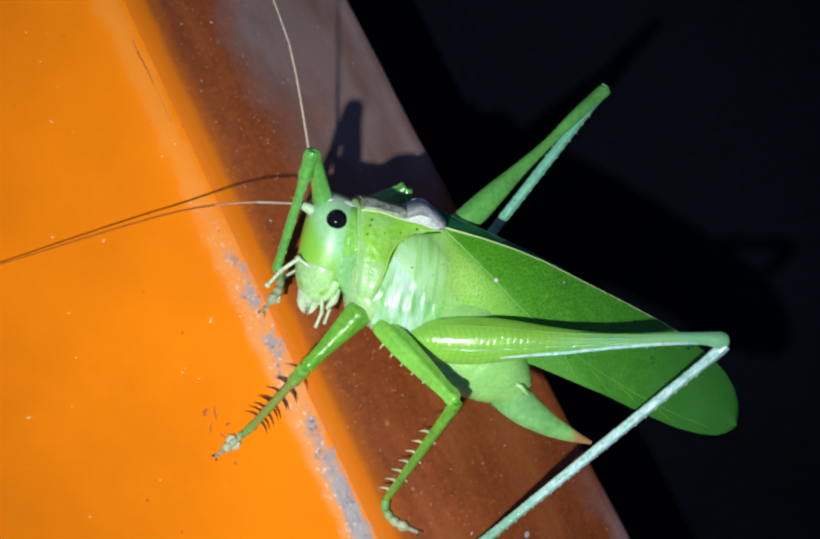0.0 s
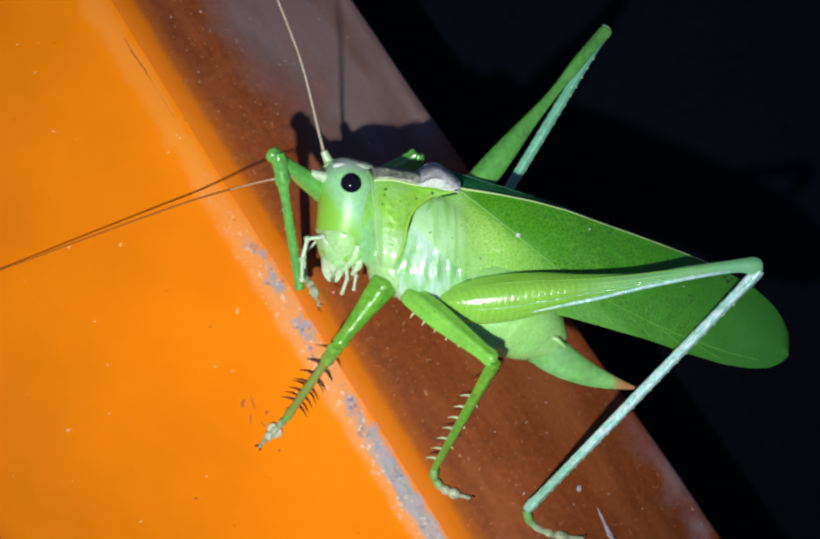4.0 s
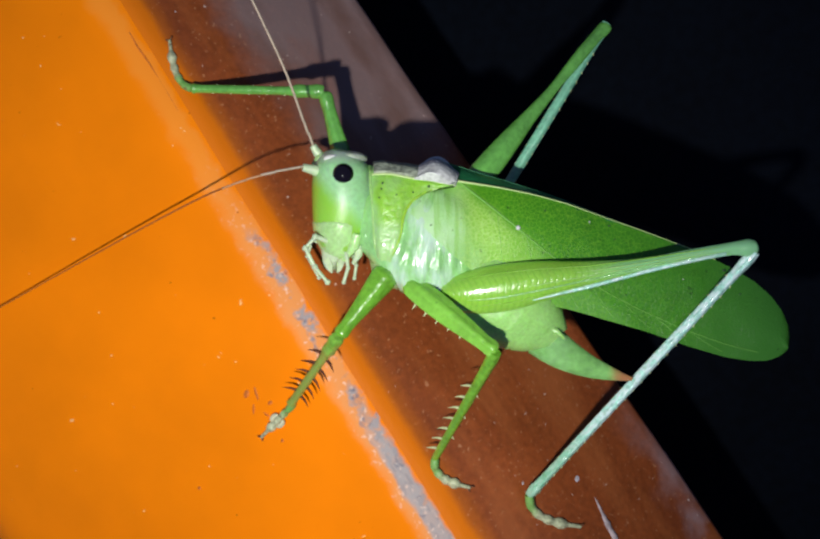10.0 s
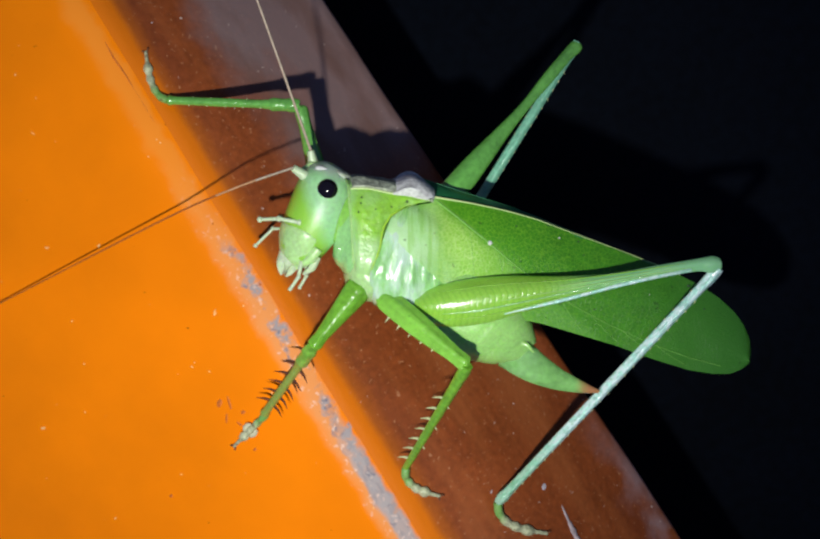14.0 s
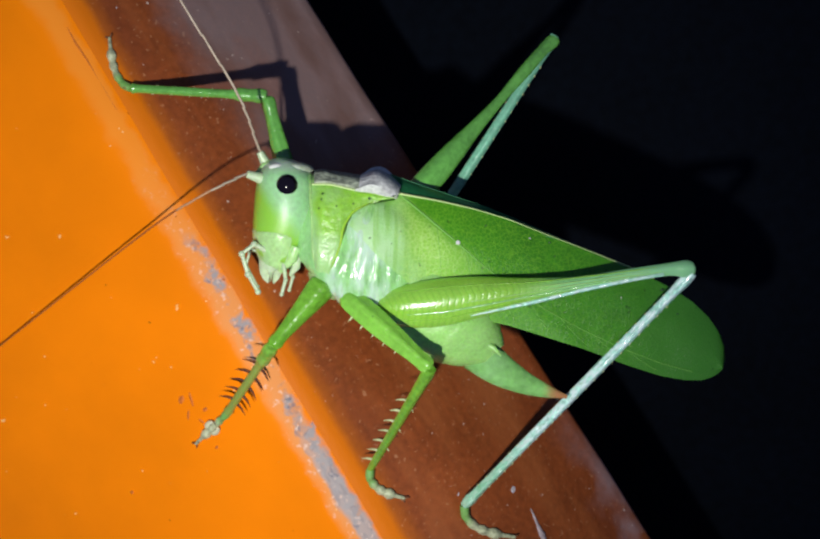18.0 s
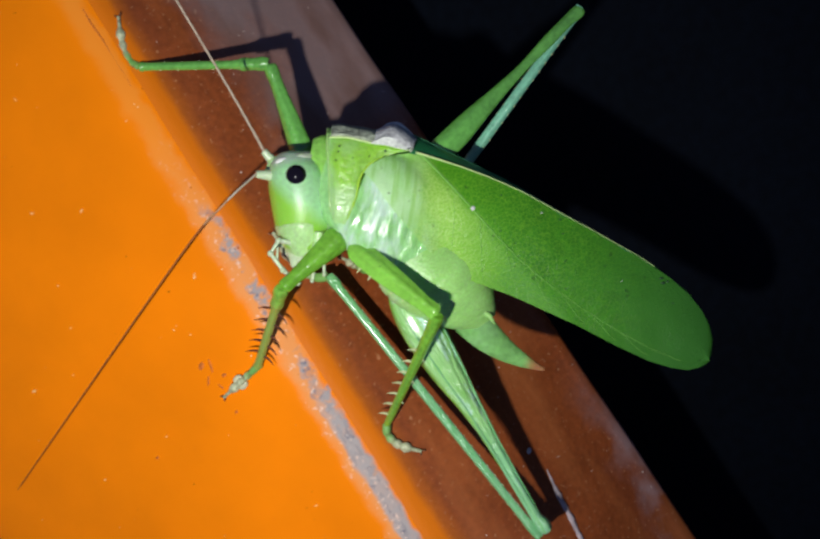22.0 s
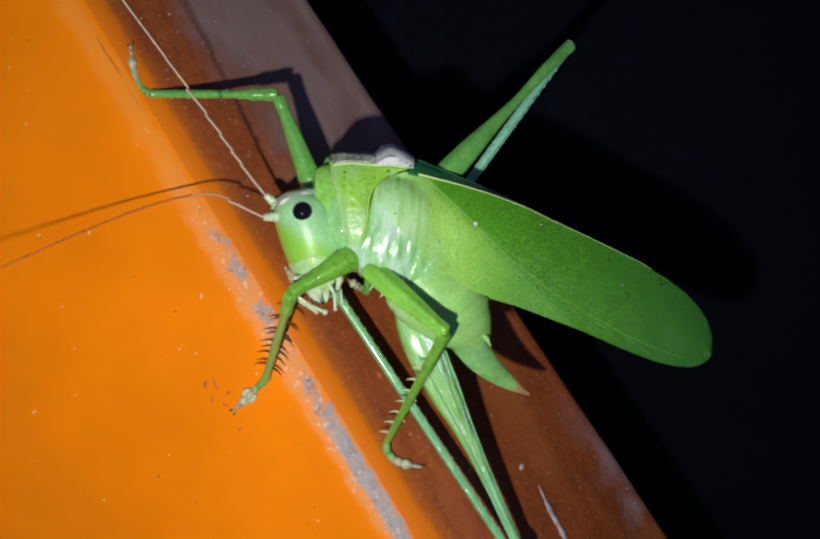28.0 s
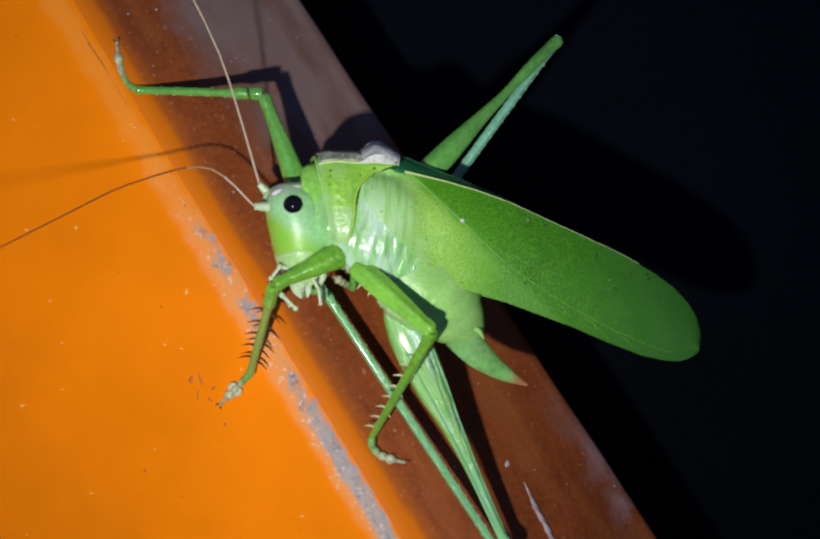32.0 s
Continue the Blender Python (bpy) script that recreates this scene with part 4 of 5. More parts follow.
feeler_right = [part("antenna", feeler_bone(n, 2.9 - 0.13 * k, 2.77 - 0.13 * k), ANTENNA, cricket, "hair-thin tan feeler") for k, n in enumerate(RIGHT_PIECES)]


# legs: each bone lies along its own x axis
def bone(name, length, shape, mat, flat=1.0, label="", n=20, keel=0.05):
    """shape: rows of (share of the length, radius in drawing units, sideways offset)."""
    keys = smooth_line(shape, 5)
    pts = [Vector((q * length * S, o * S, 0)) for q, r, o in keys]
    return part(name, tube(pts, [max(0.4, r) * S for q, r, o in keys], n, flat, keel=keel), mat, cricket, label)


def spines(ob, length, rows, mat, size, lean=0.4):
    """Spines on a shin: rows of (share of the length, side, sideways lean)."""
    for q, side, out in rows:
        base = Vector((q * length * S, side * 5 * S, 0))
        tip = base + Vector((lean * size * S, side * size * S, out * size * S))
        mid = (base + tip) / 2 - Vector((0.12 * size * S, 0, 0))
        part("spine", tube([base, mid, tip], [(2.5 + 0.03 * size) * S, (1.8 + 0.02 * size) * S, 0.4 * S], 6), mat, ob)


def foot(length, pad, bend=0.0, mat=FOOT):
    """A jointed foot of rounded pads, with two claws."""
    shape = [(0.0, 0.95), (0.10, 1.0), (0.19, 0.82), (0.28, 1.0), (0.38, 0.8), (0.48, 1.1), (0.57, 0.85), (0.66, 1.25), (0.74, 1.0), (0.81, 0.5), (0.97, 0.42), (1.0, 0.35)]
    ob = bone("foot", length, [(q, pad * r, bend * math.sin(math.pi * q ** 0.7)) for q, r in shape], mat, 0.9, "pale jointed foot with pads")
    for side in (1, -1):
        b = Vector((length * 0.97 * S, 0, 0))
        part("claw", tube([b, b + Vector((6 * S, side * 6 * S, 1 * S)), b + Vector((12 * S, side * 7 * S, -4 * S))], [2.2 * S, 1.8 * S, 0.5 * S], 6), CLAW, ob)
    return ob


def length_of(points):
    d = [dr(*p) for p in points]
    return [(b - a).length / S for a, b in zip(d, d[1:])]


HIPS = {"front_left": (705, 530, 10), "mid_left": (738, 552, 26), "hind_left": (792, 582, 22), "front_right": (645, 405, -115), "mid_right": (672, 364, -95), "hind_right": (832, 402, -50)}
REST = {
    "front_left": [(605, 655, 45), (522, 788, -34), (462, 850, -72)],
    "mid_left": [(908, 690, 118), (795, 892, 12), (862, 948, -6)],
    "hind_left": [(1410, 487, 70), (975, 965, -80), (1075, 1025, -122)],
    "front_right": [(585, 190, -95), (330, 182, 6), (290, 90, -12)],
    "mid_right": [(768, 297, -82), (756, 455, -150), (700, 500, -130)],
    "hind_right": [(1126, 60, -138), (843, 520, -205), (800, 600, -190)],
}


for where_, (g1, g2) in (("front_left", (14, 6)), ("mid_left", (12, 7)), ("hind_left", (14, 7)), ("front_right", (16, 6))):
    knee_, ankle_, toe_ = REST[where_]
    REST[where_] = [knee_, (ankle_[0], ankle_[1], surface_w(ankle_[0], ankle_[1], g1)), (toe_[0], toe_[1], surface_w(toe_[0], toe_[1], g2))]


def leg(kind, where, far=False):
    hip, rest = HIPS[where], REST[where]
    a, b, c = length_of([hip, *rest])
    if where == "hind_left":  # the shin hangs below the knee
        b = length_of([(rest[0][0] - 4, rest[0][1] + 15, rest[0][2]), rest[1]])[0]
    green = FAR_LEG if far else LEG
    if kind == "hind":
        k = 0.58 if far else 1.0
        thigh = bone("femur", a, [(0, 12 * k, 0), (0.05, 28 * k, 0), (0.12, 40 * k, -3), (0.22, 43 * k, -5), (0.34, 36 * k, -4), (0.48, 24 * k, -6 * k), (0.64, 14 * k + 3 * (1 - k), -6 * k), (0.8, 12, -3 * k), (0.92, 11.5, -2 * k), (0.965, 10.5 + 5 * k, -5 * k), (0.985, 10 + 4 * k, -6 * k), (0.995, 9 + 2 * k, -6 * k), (1.0, 5, -6 * k)], FAR_LEG if far else THIGH, 0.70, "swollen green thigh with herringbone grooves", 28, 0.055)
        shin = bone("tibia", b, [(0, 9, 0), (0.04, 11, 0), (0.12, 9, 0), (0.5, 10, 0), (0.9, 9.5, 0), (0.97, 12, 0), (1.0, 9, 0)], FAR_TIBIA if far else TIBIA, 0.9, "pale speckled spiny shin", keel=0.09)
        for side in (1, -1):
            spines(shin, b, [(0.10 + 0.037 * i + 0.01 * side, side, 0.35) for i in range(23)], LIGHT_SPINE, 6.5, 1.0)
        if not far:
            spines(thigh, a, [(0.52 + 0.045 * i, -2.0 + 0.1 * i, 0.2) for i in range(9)], LIGHT_SPINE, 5, 1.2)
            pts = [Vector((q * a * S, -along([(0.3, 36), (0.5, 27), (0.64, 18), (0.8, 11), (0.92, 9)], q) * S, along([(0.3, 14), (0.5, 9), (0.7, 6), (0.9, 6)], q) * S)) for q in [0.30 + 0.03 * i for i in range(21)]]
            part("keel_line", tube(pts, [(1.4 + 2.4 * min(1.0, i / 6)) * S for i in range(21)], 8), TIBIA, thigh, "pale keel along the thigh")
            # raised lines whose pale, beaded colours put the thigh's glossy streaks in
            for f, r, m in ((0.25, 1.5, BELLY), (0.75, 1.4, GREEN), (-0.1, 1.5, BELLY), (-0.4, 2.0, PALE), (-0.75, 1.6, GREEN), (2.45, 2.2, TIBIA), (3.95, 2.4, TIBIA)):
                pts = []
                for i in range(45):
                    q = 0.08 + 0.019 * i
                    wid = along([(0.05, 28), (0.12, 40), (0.22, 43), (0.34, 36), (0.48, 24), (0.64, 16), (0.8, 12), (0.95, 11)], q)
                    pts.append(Vector((q * a * S, (along([(0, 0), (0.22, -5), (0.48, -6), (0.8, -3)], q) + wid * math.sin(f)) * S, (0.70 * wid * math.cos(f) - math.copysign(0.3, math.cos(f))) * S)))
                part("keel_line", tube(pts, [r * (0.75 + 0.35 * noise.noise((i * 0.9, f * 7, 2))) * min(1.0, (45 - i) / 6, (i + 1) / 8) * S for i in range(45)], 6), m, thigh)
        paw = foot(c, 9.8 if not far else 8.5, -26 if not far else 0)
    elif kind == "front":
        thigh = bone("femur", a, [(0, 10, 0), (0.05, 20, 0), (0.12, 25, 0), (0.4, 20, 0), (0.8, 13, 0), (0.93, 14, 0), (0.98, 12, 0), (1.0, 5, 0)], green, 0.85, "green thigh", keel=0.07)
        shin = bone("tibia", b, [(0, 11, 0), (0.05, 14, 0), (0.12, 12, 0), (0.20, 13, 0), (0.28, 8.5, 0), (0.6, 8.5, 0), (0.92, 8, 0), (0.98, 10, 0), (1.0, 8, 0)], green if far else OLIVE_LEG, 0.9, "green shin with spines", keel=0.06)
        spines(shin, b, [(0.26 + 0.135 * (i // 2) + (0.03 if i % 2 else 0.0), 1 if i % 2 else -1, 0.15 + 0.06 * (i % 3)) for i in range(10)], SPINE if not far else LIGHT_SPINE, 28 if not far else 5, 0.4)
        paw = foot(c, 8, 16 if far else 0)
        if not far:
            for side in (1, -1):
                part("foot_pad", ball(Vector((0.50 * c, 8.5 * side, -2)) * S, 10.5 * S, (1.25, 0.85, 0.5), seg=14), PAD, paw, "round pale foot pad")
    else:
        thigh = bone("femur", a, [(0, 9, 0), (0.04, 16, 0), (0.10, 20, 0), (0.35, 21, 0), (0.6, 18, 0), (0.85, 13.5, 0), (0.94, 14, 0), (0.98, 12, 0), (1.0, 5, 0)], YELLOW if not far else FAR_LEG, 0.66, "green thigh", keel=0.15)
        shin = bone("tibia", b, [(0, 10, 0), (0.06, 12, 0), (0.2, 10.5, 0), (0.6, 9, 0), (0.92, 8, 0), (1.0, 7, 0)], green, 0.9, "green shin with spines", keel=0.06)
        if not far:
            spines(shin, b, [(0.30 + 0.10 * i, -1, 0.1) for i in range(7)], LIGHT_SPINE, 22, 0.45)
            spines(shin, b, [(0.35 + 0.2 * i, 1, 0.1) for i in range(3)], LIGHT_SPINE, 9, 0.6)
            spines(thigh, a, [(0.20 + 0.12 * i, -4.4 + 0.4 * i, 0.1) for i in range(5)], LIGHT_SPINE, 3, 0.3)
        paw = foot(c, 9.0 if not far else 8.0, -20 if not far else 0)
    return {"bones": (thigh, shin, paw), "lengths": (a, b, c), "where": where}


LEGS = [leg("front", "front_left"), leg("mid", "mid_left"), leg("hind", "hind_left"), leg("front", "front_right", True), leg("mid", "mid_right", True), leg("hind", "hind_right", True)]
for where, r, back in (("front_left", 24, (-4, -52, -44)), ("mid_left", 24, (4, -54, -60)), ("hind_left", 25, (18, -48, -26))):
    u, v, w = HIPS[where]
    pts = smooth_line([(u + back[0], v + back[1], w + back[2] - 12), (u + 0.5 * back[0], v + 0.5 * back[1], w + 0.5 * back[2] - 4), (u + 3, v + 6, w - (14 if where == "mid_left" else 4))], 6)
    (with_front if where == "front_left" else with_body)(part("coxa", tube([dr(*p) for p in pts], [r * math.sin(math.pi * (0.06 + 0.66 * k / (len(pts) - 1))) * S for k in range(len(pts))], 18), SHIELD if where != "hind_left" else PALE, cricket))


# ---- how it moves ----
BODY_ROWS = [(0, 0, 0, 0), (19.2, 0, 0, 0), (19.5, -1.5, -4, -2), (20, -3.7, -4, 5), (20.5, -6.5, -5, 8), (21.5, -8.2, 0, 9), (23, -8.2, 4, 5), (24.5, -9.0, 0, 4), (26.5, -8.2, 2, 6), (28.5, -3.8, 13, 12), (30, -4.0, 16, 10), (32, -3.5, 19, 11)]
HEAD_ROWS = [(0, -7, 636, 365), (0.5, -7, 642, 362), (1, -8, 649, 355), (2, -8, 646, 356), (3, -9, 643, 351), (3.5, -8, 638, 350), (5.5, -4, 625, 332), (6, -4, 617, 337), (7, -2, 614, 338), (9, 0, 613, 340), (11, -4, 614, 343), (11.5, -14, 615, 346), (12, -22, 621, 354), (13, -24, 629, 349), (14, -22, 633, 342), (14.5, -17, 633, 337), (16.5, -5, 628, 344), (19, -4, 621, 345), (19.5, -2, 622, 342), (20, 6, 616, 356), (20.5, 6, 619, 384), (21.5, 8, 624, 386), (22.5, 8, 626, 394), (23, 8, 633, 387), (23.5, 4, 643, 370), (24.5, 0, 644, 367), (25, -2, 648, 362), (25.5, -7, 658, 341), (26, -8, 657, 339), (26.5, -2, 647, 356), (28.5, 22, 612, 433), (29, 24, 615, 436), (29.5, 18, 619, 424), (30, 12, 627, 406), (31, 12, 625, 410), (32, 12, 631, 414)]
PIVOT = dr(850, 560, 0)


def body_at(t):
    cols = list(zip(*BODY_ROWS))
    a, x, y = (float(np.interp(t, cols[0], c)) for c in cols[1:])
    return Matrix.Translation(PIVOT + Vector((x, y, 0)) * S) @ pose(0, 0, 0, 0, 0, a) @ Matrix.Translation(-PIVOT)


FRONT_ROWS = [(0, 0, 10, 0, 0), (3.5, 0, 9, 0, 0), (5.5, 0, 3, 0, 0), (7, 0, 0, 0, 0), (11, 0, 0, 0, 0), (12.5, 0, 6, 0, 0), (14.5, 0, 6, 0, 0), (16.5, 0, 1, 0, 0), (19.3, 0, 1, 0, 0), (20, 4, 1, -2, 2), (20.5, 6, 1, -8, 8), (23, 7, 2, -12, 11), (26.5, 7, 2, -12, 11), (28.5, 12, 5, -18, 20), (32, 12, 5, -18, 20)]
FRONT_PIVOT = dr(825, 385, MID)
WING_ROWS = [(0, 5.5), (1, 6.5), (2, 5), (3, 2.5), (3.5, 2), (5.5, 0.5), (6, 0), (19.3, 0), (20, 1.5), (21, 5.5), (22, 4.8), (24, 3.2), (25, 3.2), (26.5, 1.8), (28.5, 2.5), (32, 3)]
WING_PIVOT = dr(830, 400, MID)


def front_at(t):
    """The front ring of the chest nods on the body."""
    a, b, dx, dy = (along([(r[0], r[k]) for r in FRONT_ROWS], t) for k in (1, 2, 3, 4))
    return body_at(t) @ Matrix.Translation(FRONT_PIVOT + Vector((dx, dy, 0)) * S) @ pose(0, 0, 0, 0, b, a) @ Matrix.Translation(-FRONT_PIVOT)


def head_at(t):
    cols = list(zip(*HEAD_ROWS))
    a, u, v = (float(np.interp(t, cols[0], c)) for c in cols[1:])
    return Matrix.Translation(dr(u, v, MID + 50) - Vector((0, 0, 50 * S))) @ pose(0, 0, 0, 0, 0, a)


def bone_pose(a, b, up):
    x = (b - a).normalized()
    z = (up - x * up.dot(x)).normalized()
    y = z.cross(x)
    m = Matrix((x, y, z)).transposed().to_4x4()
    m.translation = a
    return m


ROLL = [(0, 0), (19.6, 0), (19.7, 25), (19.8, 55), (19.9, 85), (20, 115), (20.1, 140), (20.3, 160), (32, 160)]


def reach(start, targets, lengths, up=Vector((0, 0, 1)), roll=0.0, drop=Vector()):
    """Poses of a chain of bones that points from joint to joint."""
    out = []
    for q, n in zip(targets, lengths):
        d = (dr(*q) - start).normalized()
        out.append(bone_pose(start, start + d, up) @ pose(0, 0, 0, roll, 0, 0))
        start = start + d * n * S + (drop if len(out) == 1 else Vector())
    return out


FRONT_LEFT = [(0, (612, 660, 45), (522, 788, -34), (462, 850, -72)), (19.2, (605, 655, 45), (524, 788, -34), (464, 850, -72)), (20.3, (610, 632, 50), (540, 774, -34), (490, 820, -72)), (23, (593, 618, 52), (546, 766, -34), (488, 820, -72)), (26.5, (616, 634, 50), (552, 764, -34), (494, 816, -72)), (28.5, (580, 590, 52), (551, 760, -34), (494, 816, -72)), (32, (583, 590, 52), (551, 760, -34), (492, 818, -72))]
MID_LEFT = [(0, *REST["mid_left"]), (19.3, *REST["mid_left"]), (20.3, (922, 676, 118), (798, 880, 12), (868, 936, -6)), (26, (919, 684, 118), (794, 888, 12), (867, 936, -6)), (32, (925, 678, 118), (795, 887, 12), (870, 936, -6))]
HIND_LEFT = [(0, (1424, 508, 70), *REST["hind_left"][1:]), (3.5, (1422, 506, 70), *REST["hind_left"][1:]), (5.7, *REST["hind_left"]), (19.0, (1404, 482, 70), (975, 962, -80), (1075, 1022, -120)), (19.5, (1398, 466, 68), (954, 925, -150), (1064, 974, -170)), (19.6, (1380, 450, 66), (933, 886, -120), (991, 923, -130)), (19.7, (1383, 450, 64), (872, 844, -90), (939, 908, -90)), (19.8, (1393, 490, 60), (831, 733, -60), (855, 803, -60)), (19.9, (1400, 645, 55), (757, 695, -40), (773, 779, -50)), (20, (1328, 882, 45), (710, 641, -40), (734, 745, -50)), (20.1, (1246, 993, 30), (693, 609, -70), (647, 620, -80)), (20.3, (1173, 1050, -86), (690, 585, -100), (628, 548, -120)), (21.5, (1127, 1098, -96), (672, 584, -110), (612, 540, -130)), (23, (1106, 1114, -96), (690, 580, -110), (630, 532, -130)), (26, (1112, 1118, -96), (690, 590, -110), (630, 537, -130)), (28.5, (1066, 1116, -96), (700, 597, -110), (650, 562, -130)), (32, (1078, 1116, -96), (700, 590, -110), (650, 542, -130))]
SLIDE = [(0, 0), (19.6, 0), (20.3, 52), (32, 52)]
FRONT_RIGHT = [(0, (580, 243, 102), (544, 440, -20), (530, 510, -16)), (0.5, (520, 285, 100), (540, 470, -18), (562, 512, -10)), (1, (485, 305, 100), (537, 490, -18), (574, 512, -8)), (2, (490, 309, 102), (551, 492, -16), (580, 528, -4)), (3, (496, 317, 108), (537, 500, -14), (568, 540, -4)), (3.5, (497, 317, 104), (538, 500, -14), (566, 544, -4)), (5.2, (575, 255, -90), (480, 460, 6), (440, 450, 0)), (5.5, (596, 236, -100), (455, 420, 6), (385, 366, -5)), (5.7, (560, 218, -98), (400, 282, 5), (330, 228, -8)), (5.9, (585, 190, -96), (305, 209, 6), (272, 136, -12)), (6.1, *REST["front_right"]), (19.4, *REST["front_right"]), (20.3, (578, 192, -95), (338, 186, 6), (290, 110, -12)), (32, (575, 198, -95), (336, 188, 6), (289, 112, -12))]
MID_RIGHT = [(0, *REST["mid_right"]), (7.05, *REST["mid_right"]), (7.2, (770, 350, -100), (770, 480, -150), (710, 530, -130)), (7.35, (760, 430, -105), (760, 500, -150), (700, 540, -130)), (32, (760, 440, -105), (760, 510, -150), (700, 550, -130))]
HIND_RIGHT = [(0, *REST["hind_right"]), (19.0, *REST["hind_right"]), (20, (1133, 74, -138), (843, 520, -205), (800, 600, -190)), (20.5, (1147, 90, -135), (843, 520, -205), (800, 600, -190)), (22, (1147, 98, -135), (843, 520, -205), (800, 600, -190)), (24, (1158, 86, -135), (843, 520, -205), (800, 600, -190)), (32, (1157, 84, -135), (843, 520, -205), (800, 600, -190))]
TAIL_ROWS = [(0, 0, 0), (19.3, 0, 0), (20, -4, 8), (20.5, -3, 14), (26.5, -3, 16), (28.5, -12, 18), (29, -12, 18), (30, -10, 18), (32, -8, 16)]
def over_top(u, v, gap):
    """The drawing point that stands gap units above the plane of the beam's top."""
    lo, hi = -700.0, 300.0
    for _ in range(40):
        w = (lo + hi) / 2
        lo, hi = (lo, w) if (HOME @ dr(u, v, w)).z > 1.25 * gap * S else (w, hi)
    return (u, v, lo)


FEELER_RIGHT = [(0, (522, 73, 90), (474, -33, 185)), (3, (572, 127, 90), (539, 17, 185)), (6, (508, 133, 90), (441, -7, 185)), (9, (500, 165, 90), (415, 0, 185)), (13, (559, 126, 90), (525, -4, 185)), (17, (543, 204, 90), (423, 12, 185)), (19, (503, 153, 90), (405, -14, 185)), (20, (443, 170, 90), (354, 66, 185)), (21, (486, 238, 90), (407, 95, 185)), (23, (504, 187, 90), (446, 81, 185)), (25, (506, 234, 90), (406, 92, 185)), (26, (476, 145, 90), (331, 13, 185)), (28.5, (426, 240, 90), (300, 73, 185)), (29, (423, 164, 90), (275, -25, 185)), (30, (562, 192, 90), (508, 2, 185)), (31, (524, 171, 90), (459, 3, 185)), (32, (496, 141, 90), (432, 5, 185))]
FEELER_LEFT = [(0, (442, 361, 90), (296, 406, 60), (12, 532, 22)), (3, (465, 354, 90), (315, 389, 60), (66, 457, 22)), (6, (437, 344, 90), (294, 397, 60), (-21, 544, 22)), (9, (425, 352, 90), (285, 413, 60), (0, 560, 22)), (11, (433, 364, 90), (296, 424, 60), (-30, 608, 22)), (13, (448, 342, 90), (308, 398, 60), (27, 527, 22)), (17, (464, 369, 90), (342, 460, 60), (89, 668, 22)), (19, (457, 392, 90), (333, 484, 60), (87, 694, 22)), (20, (465, 430, 90), (365, 544, 60), (60, 941, 22)), (21, (485, 466, 90), (387, 578, 60), (95, 1011, 22)), (22, (489, 453, 90), (385, 572, 60), (37, 1050, 22)), (23, (473, 469, 90), (359, 575, 60), (92, 877, 22)), (24, (497, 445, 90), (398, 561, 60), (46, 964, 22)), (25, (477, 404, 90), (346, 480, 80), (72, 638, 50)), (26, (493, 355, 90), (360, 434, 90), (71, 612, 70)), (26.5, (480, 396, 90), (364, 502, 100), (150, 705, 80)), (28.5, (439, 388, 62), (282, 407, 115), (12, 499, 290)), (29, (447, 392, 62), (291, 424, 115), (69, 512, 290)), (30, (469, 329, 80), (314, 366, 190), (89, 444, 400)), (31, (464, 332, 80), (311, 382, 190), (137, 458, 400)), (32, (462, 345, 80), (312, 381, 190), (197, 440, 400))]


def follow(points, lengths):
    """Poses of a chain of short pieces laid along a smooth line through points, and straight on past its end."""
    fine = [Vector(p) for p in smooth_line([tuple(p) for p in points], 12)]
    fine.append(fine[-1] + (fine[-1] - fine[-3]).normalized() * 900 * S)
    arc = [0.0]
    for a, b in zip(fine, fine[1:]):
        arc.append(arc[-1] + (b - a).length)
    out, at, start = [], 0.0, fine[0]
    for n in lengths:
        at += n * S
        goal = Vector([float(np.interp(at, arc, [p[k] for p in fine])) for k in range(3)])
        d = (goal - start).normalized()
        out.append(bone_pose(start, start + d, Vector((0, 0, 1))))
        start = start + d * n * S
    return out


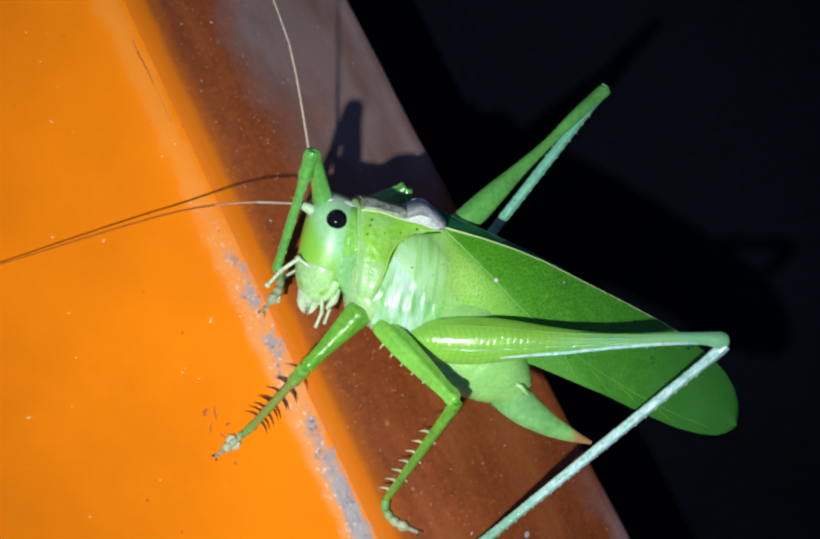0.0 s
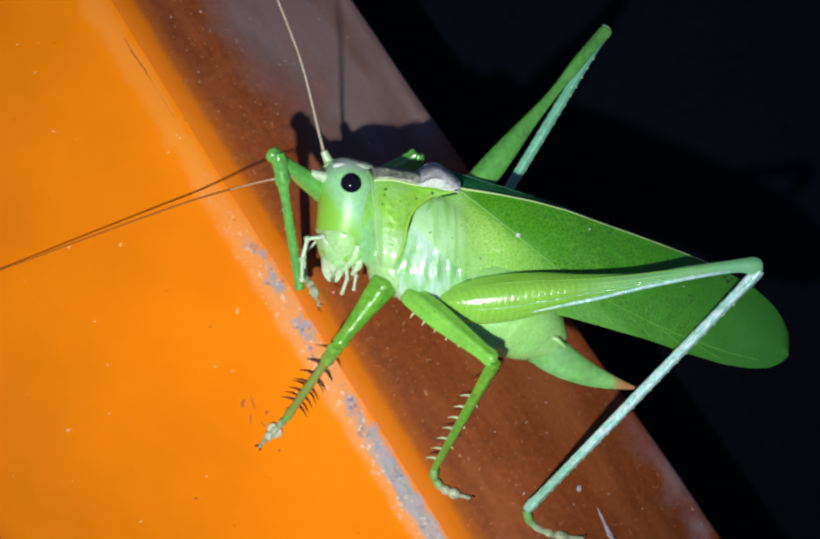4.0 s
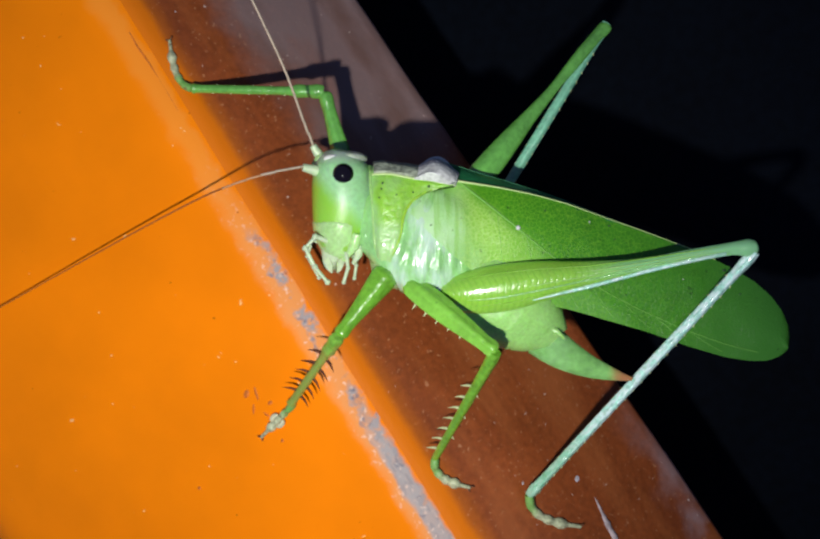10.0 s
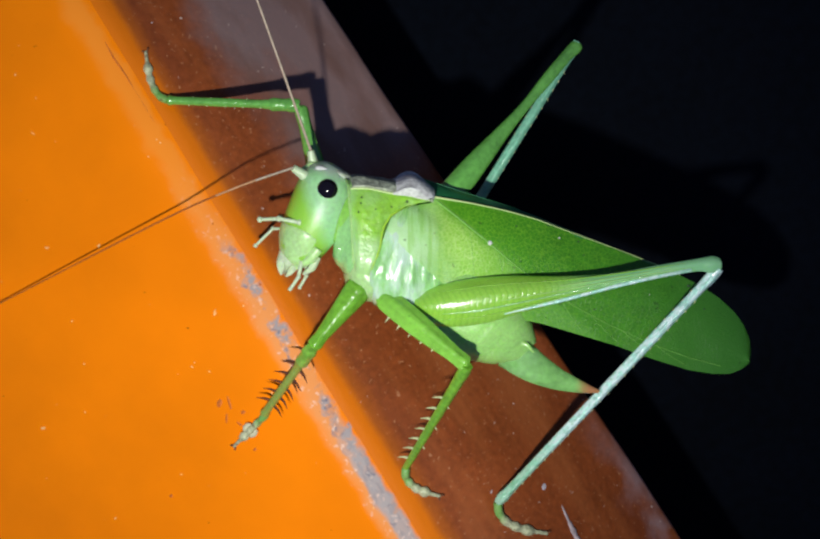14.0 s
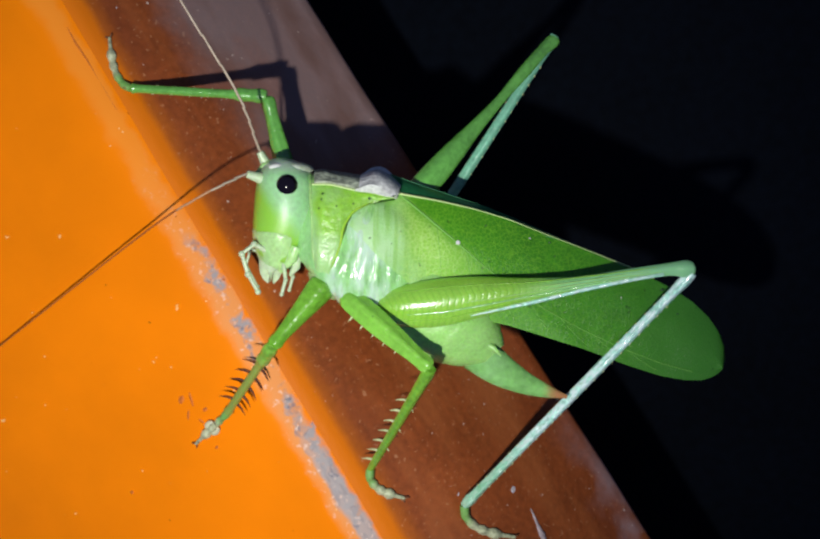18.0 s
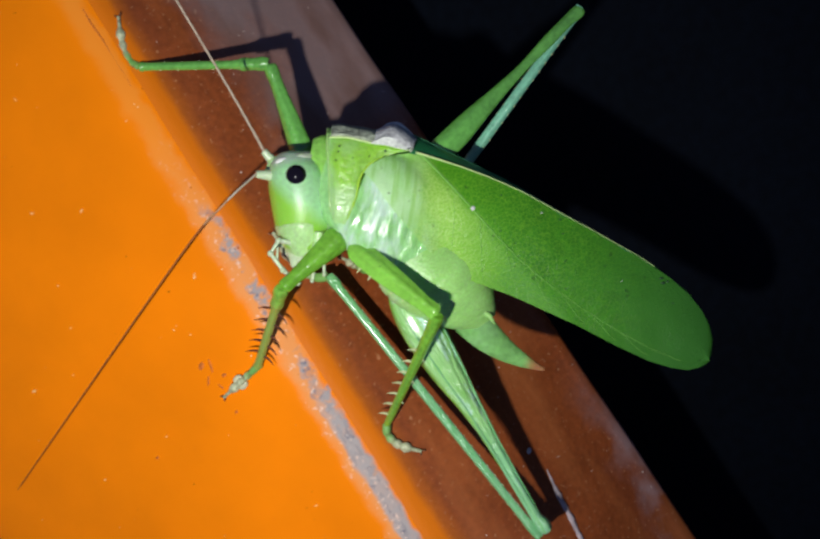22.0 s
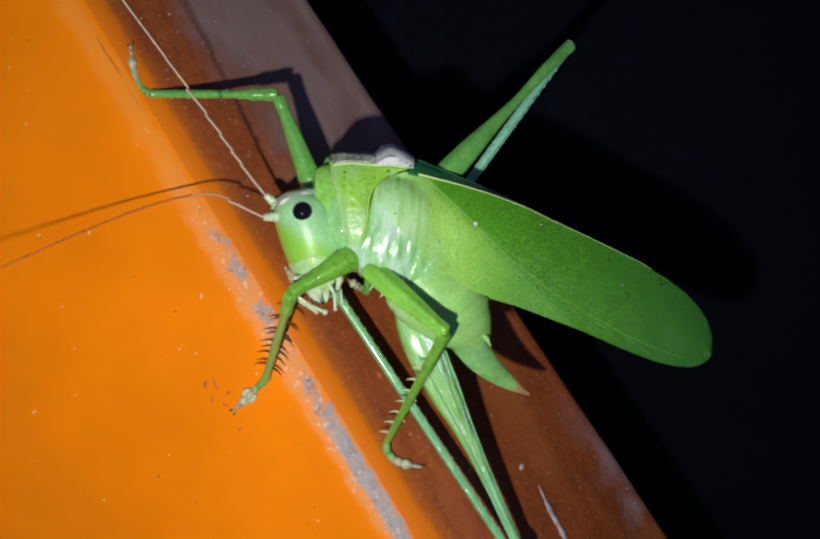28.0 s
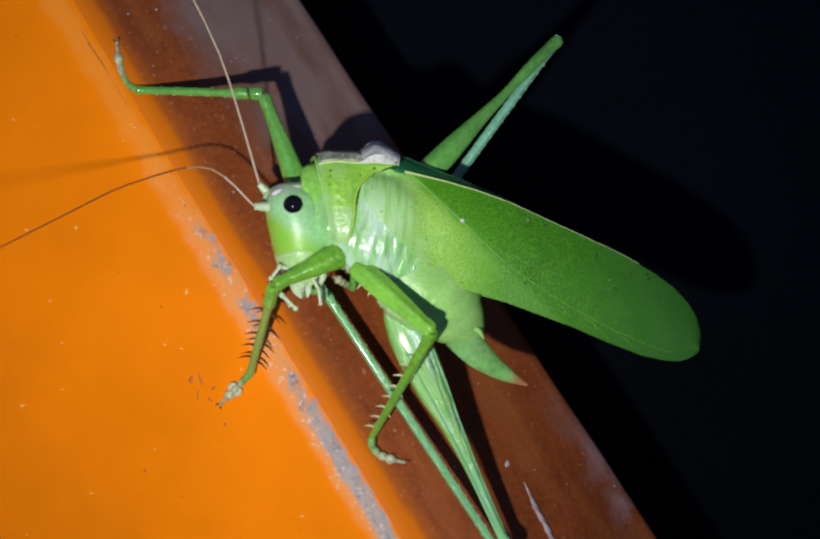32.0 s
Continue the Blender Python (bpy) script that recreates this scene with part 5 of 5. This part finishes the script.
def motions():
    stops = sorted({r[0] for r in BODY_ROWS})
    for ob, rest in MOVERS:
        walk(ob, [(t, body_at(t) @ rest) for t in stops])
    for ob in WINGS:
        walk(ob, [(t, body_at(t) @ Matrix.Translation(WING_PIVOT) @ pose(0, 0, 0, 0, along(WING_ROWS, t), 0) @ Matrix.Translation(-WING_PIVOT)) for t in sorted(set(stops) | {r[0] for r in WING_ROWS})])
    for ob, rest in FRONT_MOVERS:
        walk(ob, [(t, front_at(t) @ rest) for t in sorted({r[0] for r in FRONT_ROWS} | set(stops))])
    walk(abdomen, [(t, body_at(t) @ TAIL @ pose(0, 0, 0, 0, b, a)) for t, a, b in TAIL_ROWS])
    walk(head, [(r[0], head_at(r[0])) for r in HEAD_ROWS])
    tables = {"front_left": FRONT_LEFT, "mid_left": MID_LEFT, "hind_left": HIND_LEFT, "front_right": FRONT_RIGHT, "mid_right": MID_RIGHT, "hind_right": HIND_RIGHT}
    for one in LEGS:
        rows = tables[one["where"]]
        planted = {"front_left": (0, 99), "mid_left": (0, 99), "front_right": (5.85, 99), "hind_left": (0, 19.1)}.get(one["where"], (99, 99))
        rows = [(r[0], r[1], *((u, v, surface_w(u, v, g) if planted[0] <= r[0] <= planted[1] else w) for (u, v, w), g in zip(r[2:], (13, 7)))) for r in rows]
        keys = [(r[0], reach((front_at if "front" in one["where"] else body_at)(r[0]) @ dr(*HIPS[one["where"]]) + (Vector((0.45, -0.89, -1.9)) * along(SLIDE, r[0]) * S if one["where"] == "hind_left" else Vector()), r[1:], one["lengths"], roll=along(ROLL, r[0]) if one["where"] == "hind_left" else 0.0, drop=Vector((-4, -15, 0)).lerp(Vector((-17, -8, 0)), along(SLIDE, r[0]) / 52) * S if one["where"] == "hind_left" else Vector())) for r in rows]
        for i, ob in enumerate(one["bones"]):
            walk(ob, [(t, m[i]) for t, m in keys])
    rest_head = NECK.inverted()
    for bones, rows, lengths, base in ((feeler_left, FEELER_LEFT, LEFT_PIECES, (536, 328, 8)), (feeler_right, FEELER_RIGHT, RIGHT_PIECES, (556, 286, -36))):
        keys = []
        joints = len(rows[0]) - 1
        for t in sorted({r[0] for r in rows} | {r[0] for r in HEAD_ROWS}):
            cols = [[r[0] for r in rows]] + [[r[i + 1][k] for r in rows] for i in range(joints) for k in range(3)]
            flat = [float(np.interp(t, cols[0], c)) for c in cols[1:]]
            marks = [flat[i * 3:i * 3 + 3] for i in range(joints)]
            line_ = [head_at(t) @ rest_head @ dr(*base)] + [dr(*(over_top(*q) if bones is feeler_left else q)) for q in marks]
            keys.append((t, follow(line_, lengths)))
        for i, ob in enumerate(bones):
            walk(ob, [(t, m[i]) for t, m in keys])
    lifts = [(0, -72), (3, -60), (3.6, -50), (5.4, -6), (8, 0), (11, -4), (11.8, -106), (13, -118), (14.5, -100), (16.4, -4), (19.5, -8), (21, 4), (26, -4), (28.5, 6), (30, -10), (32, -10)]
    for k, (ob, local) in enumerate(PALPS):
        walk(ob, [(0.5 * i, local @ pose(0, 0, 0, 0, 0, 13 * noise.noise((i * 0.7, k * 5.3, 0)) + (along(lifts, 0.5 * i) * (1.0 if k == 0 else 0.5) if k < 2 else 0))) for i in range(65)])


motions()
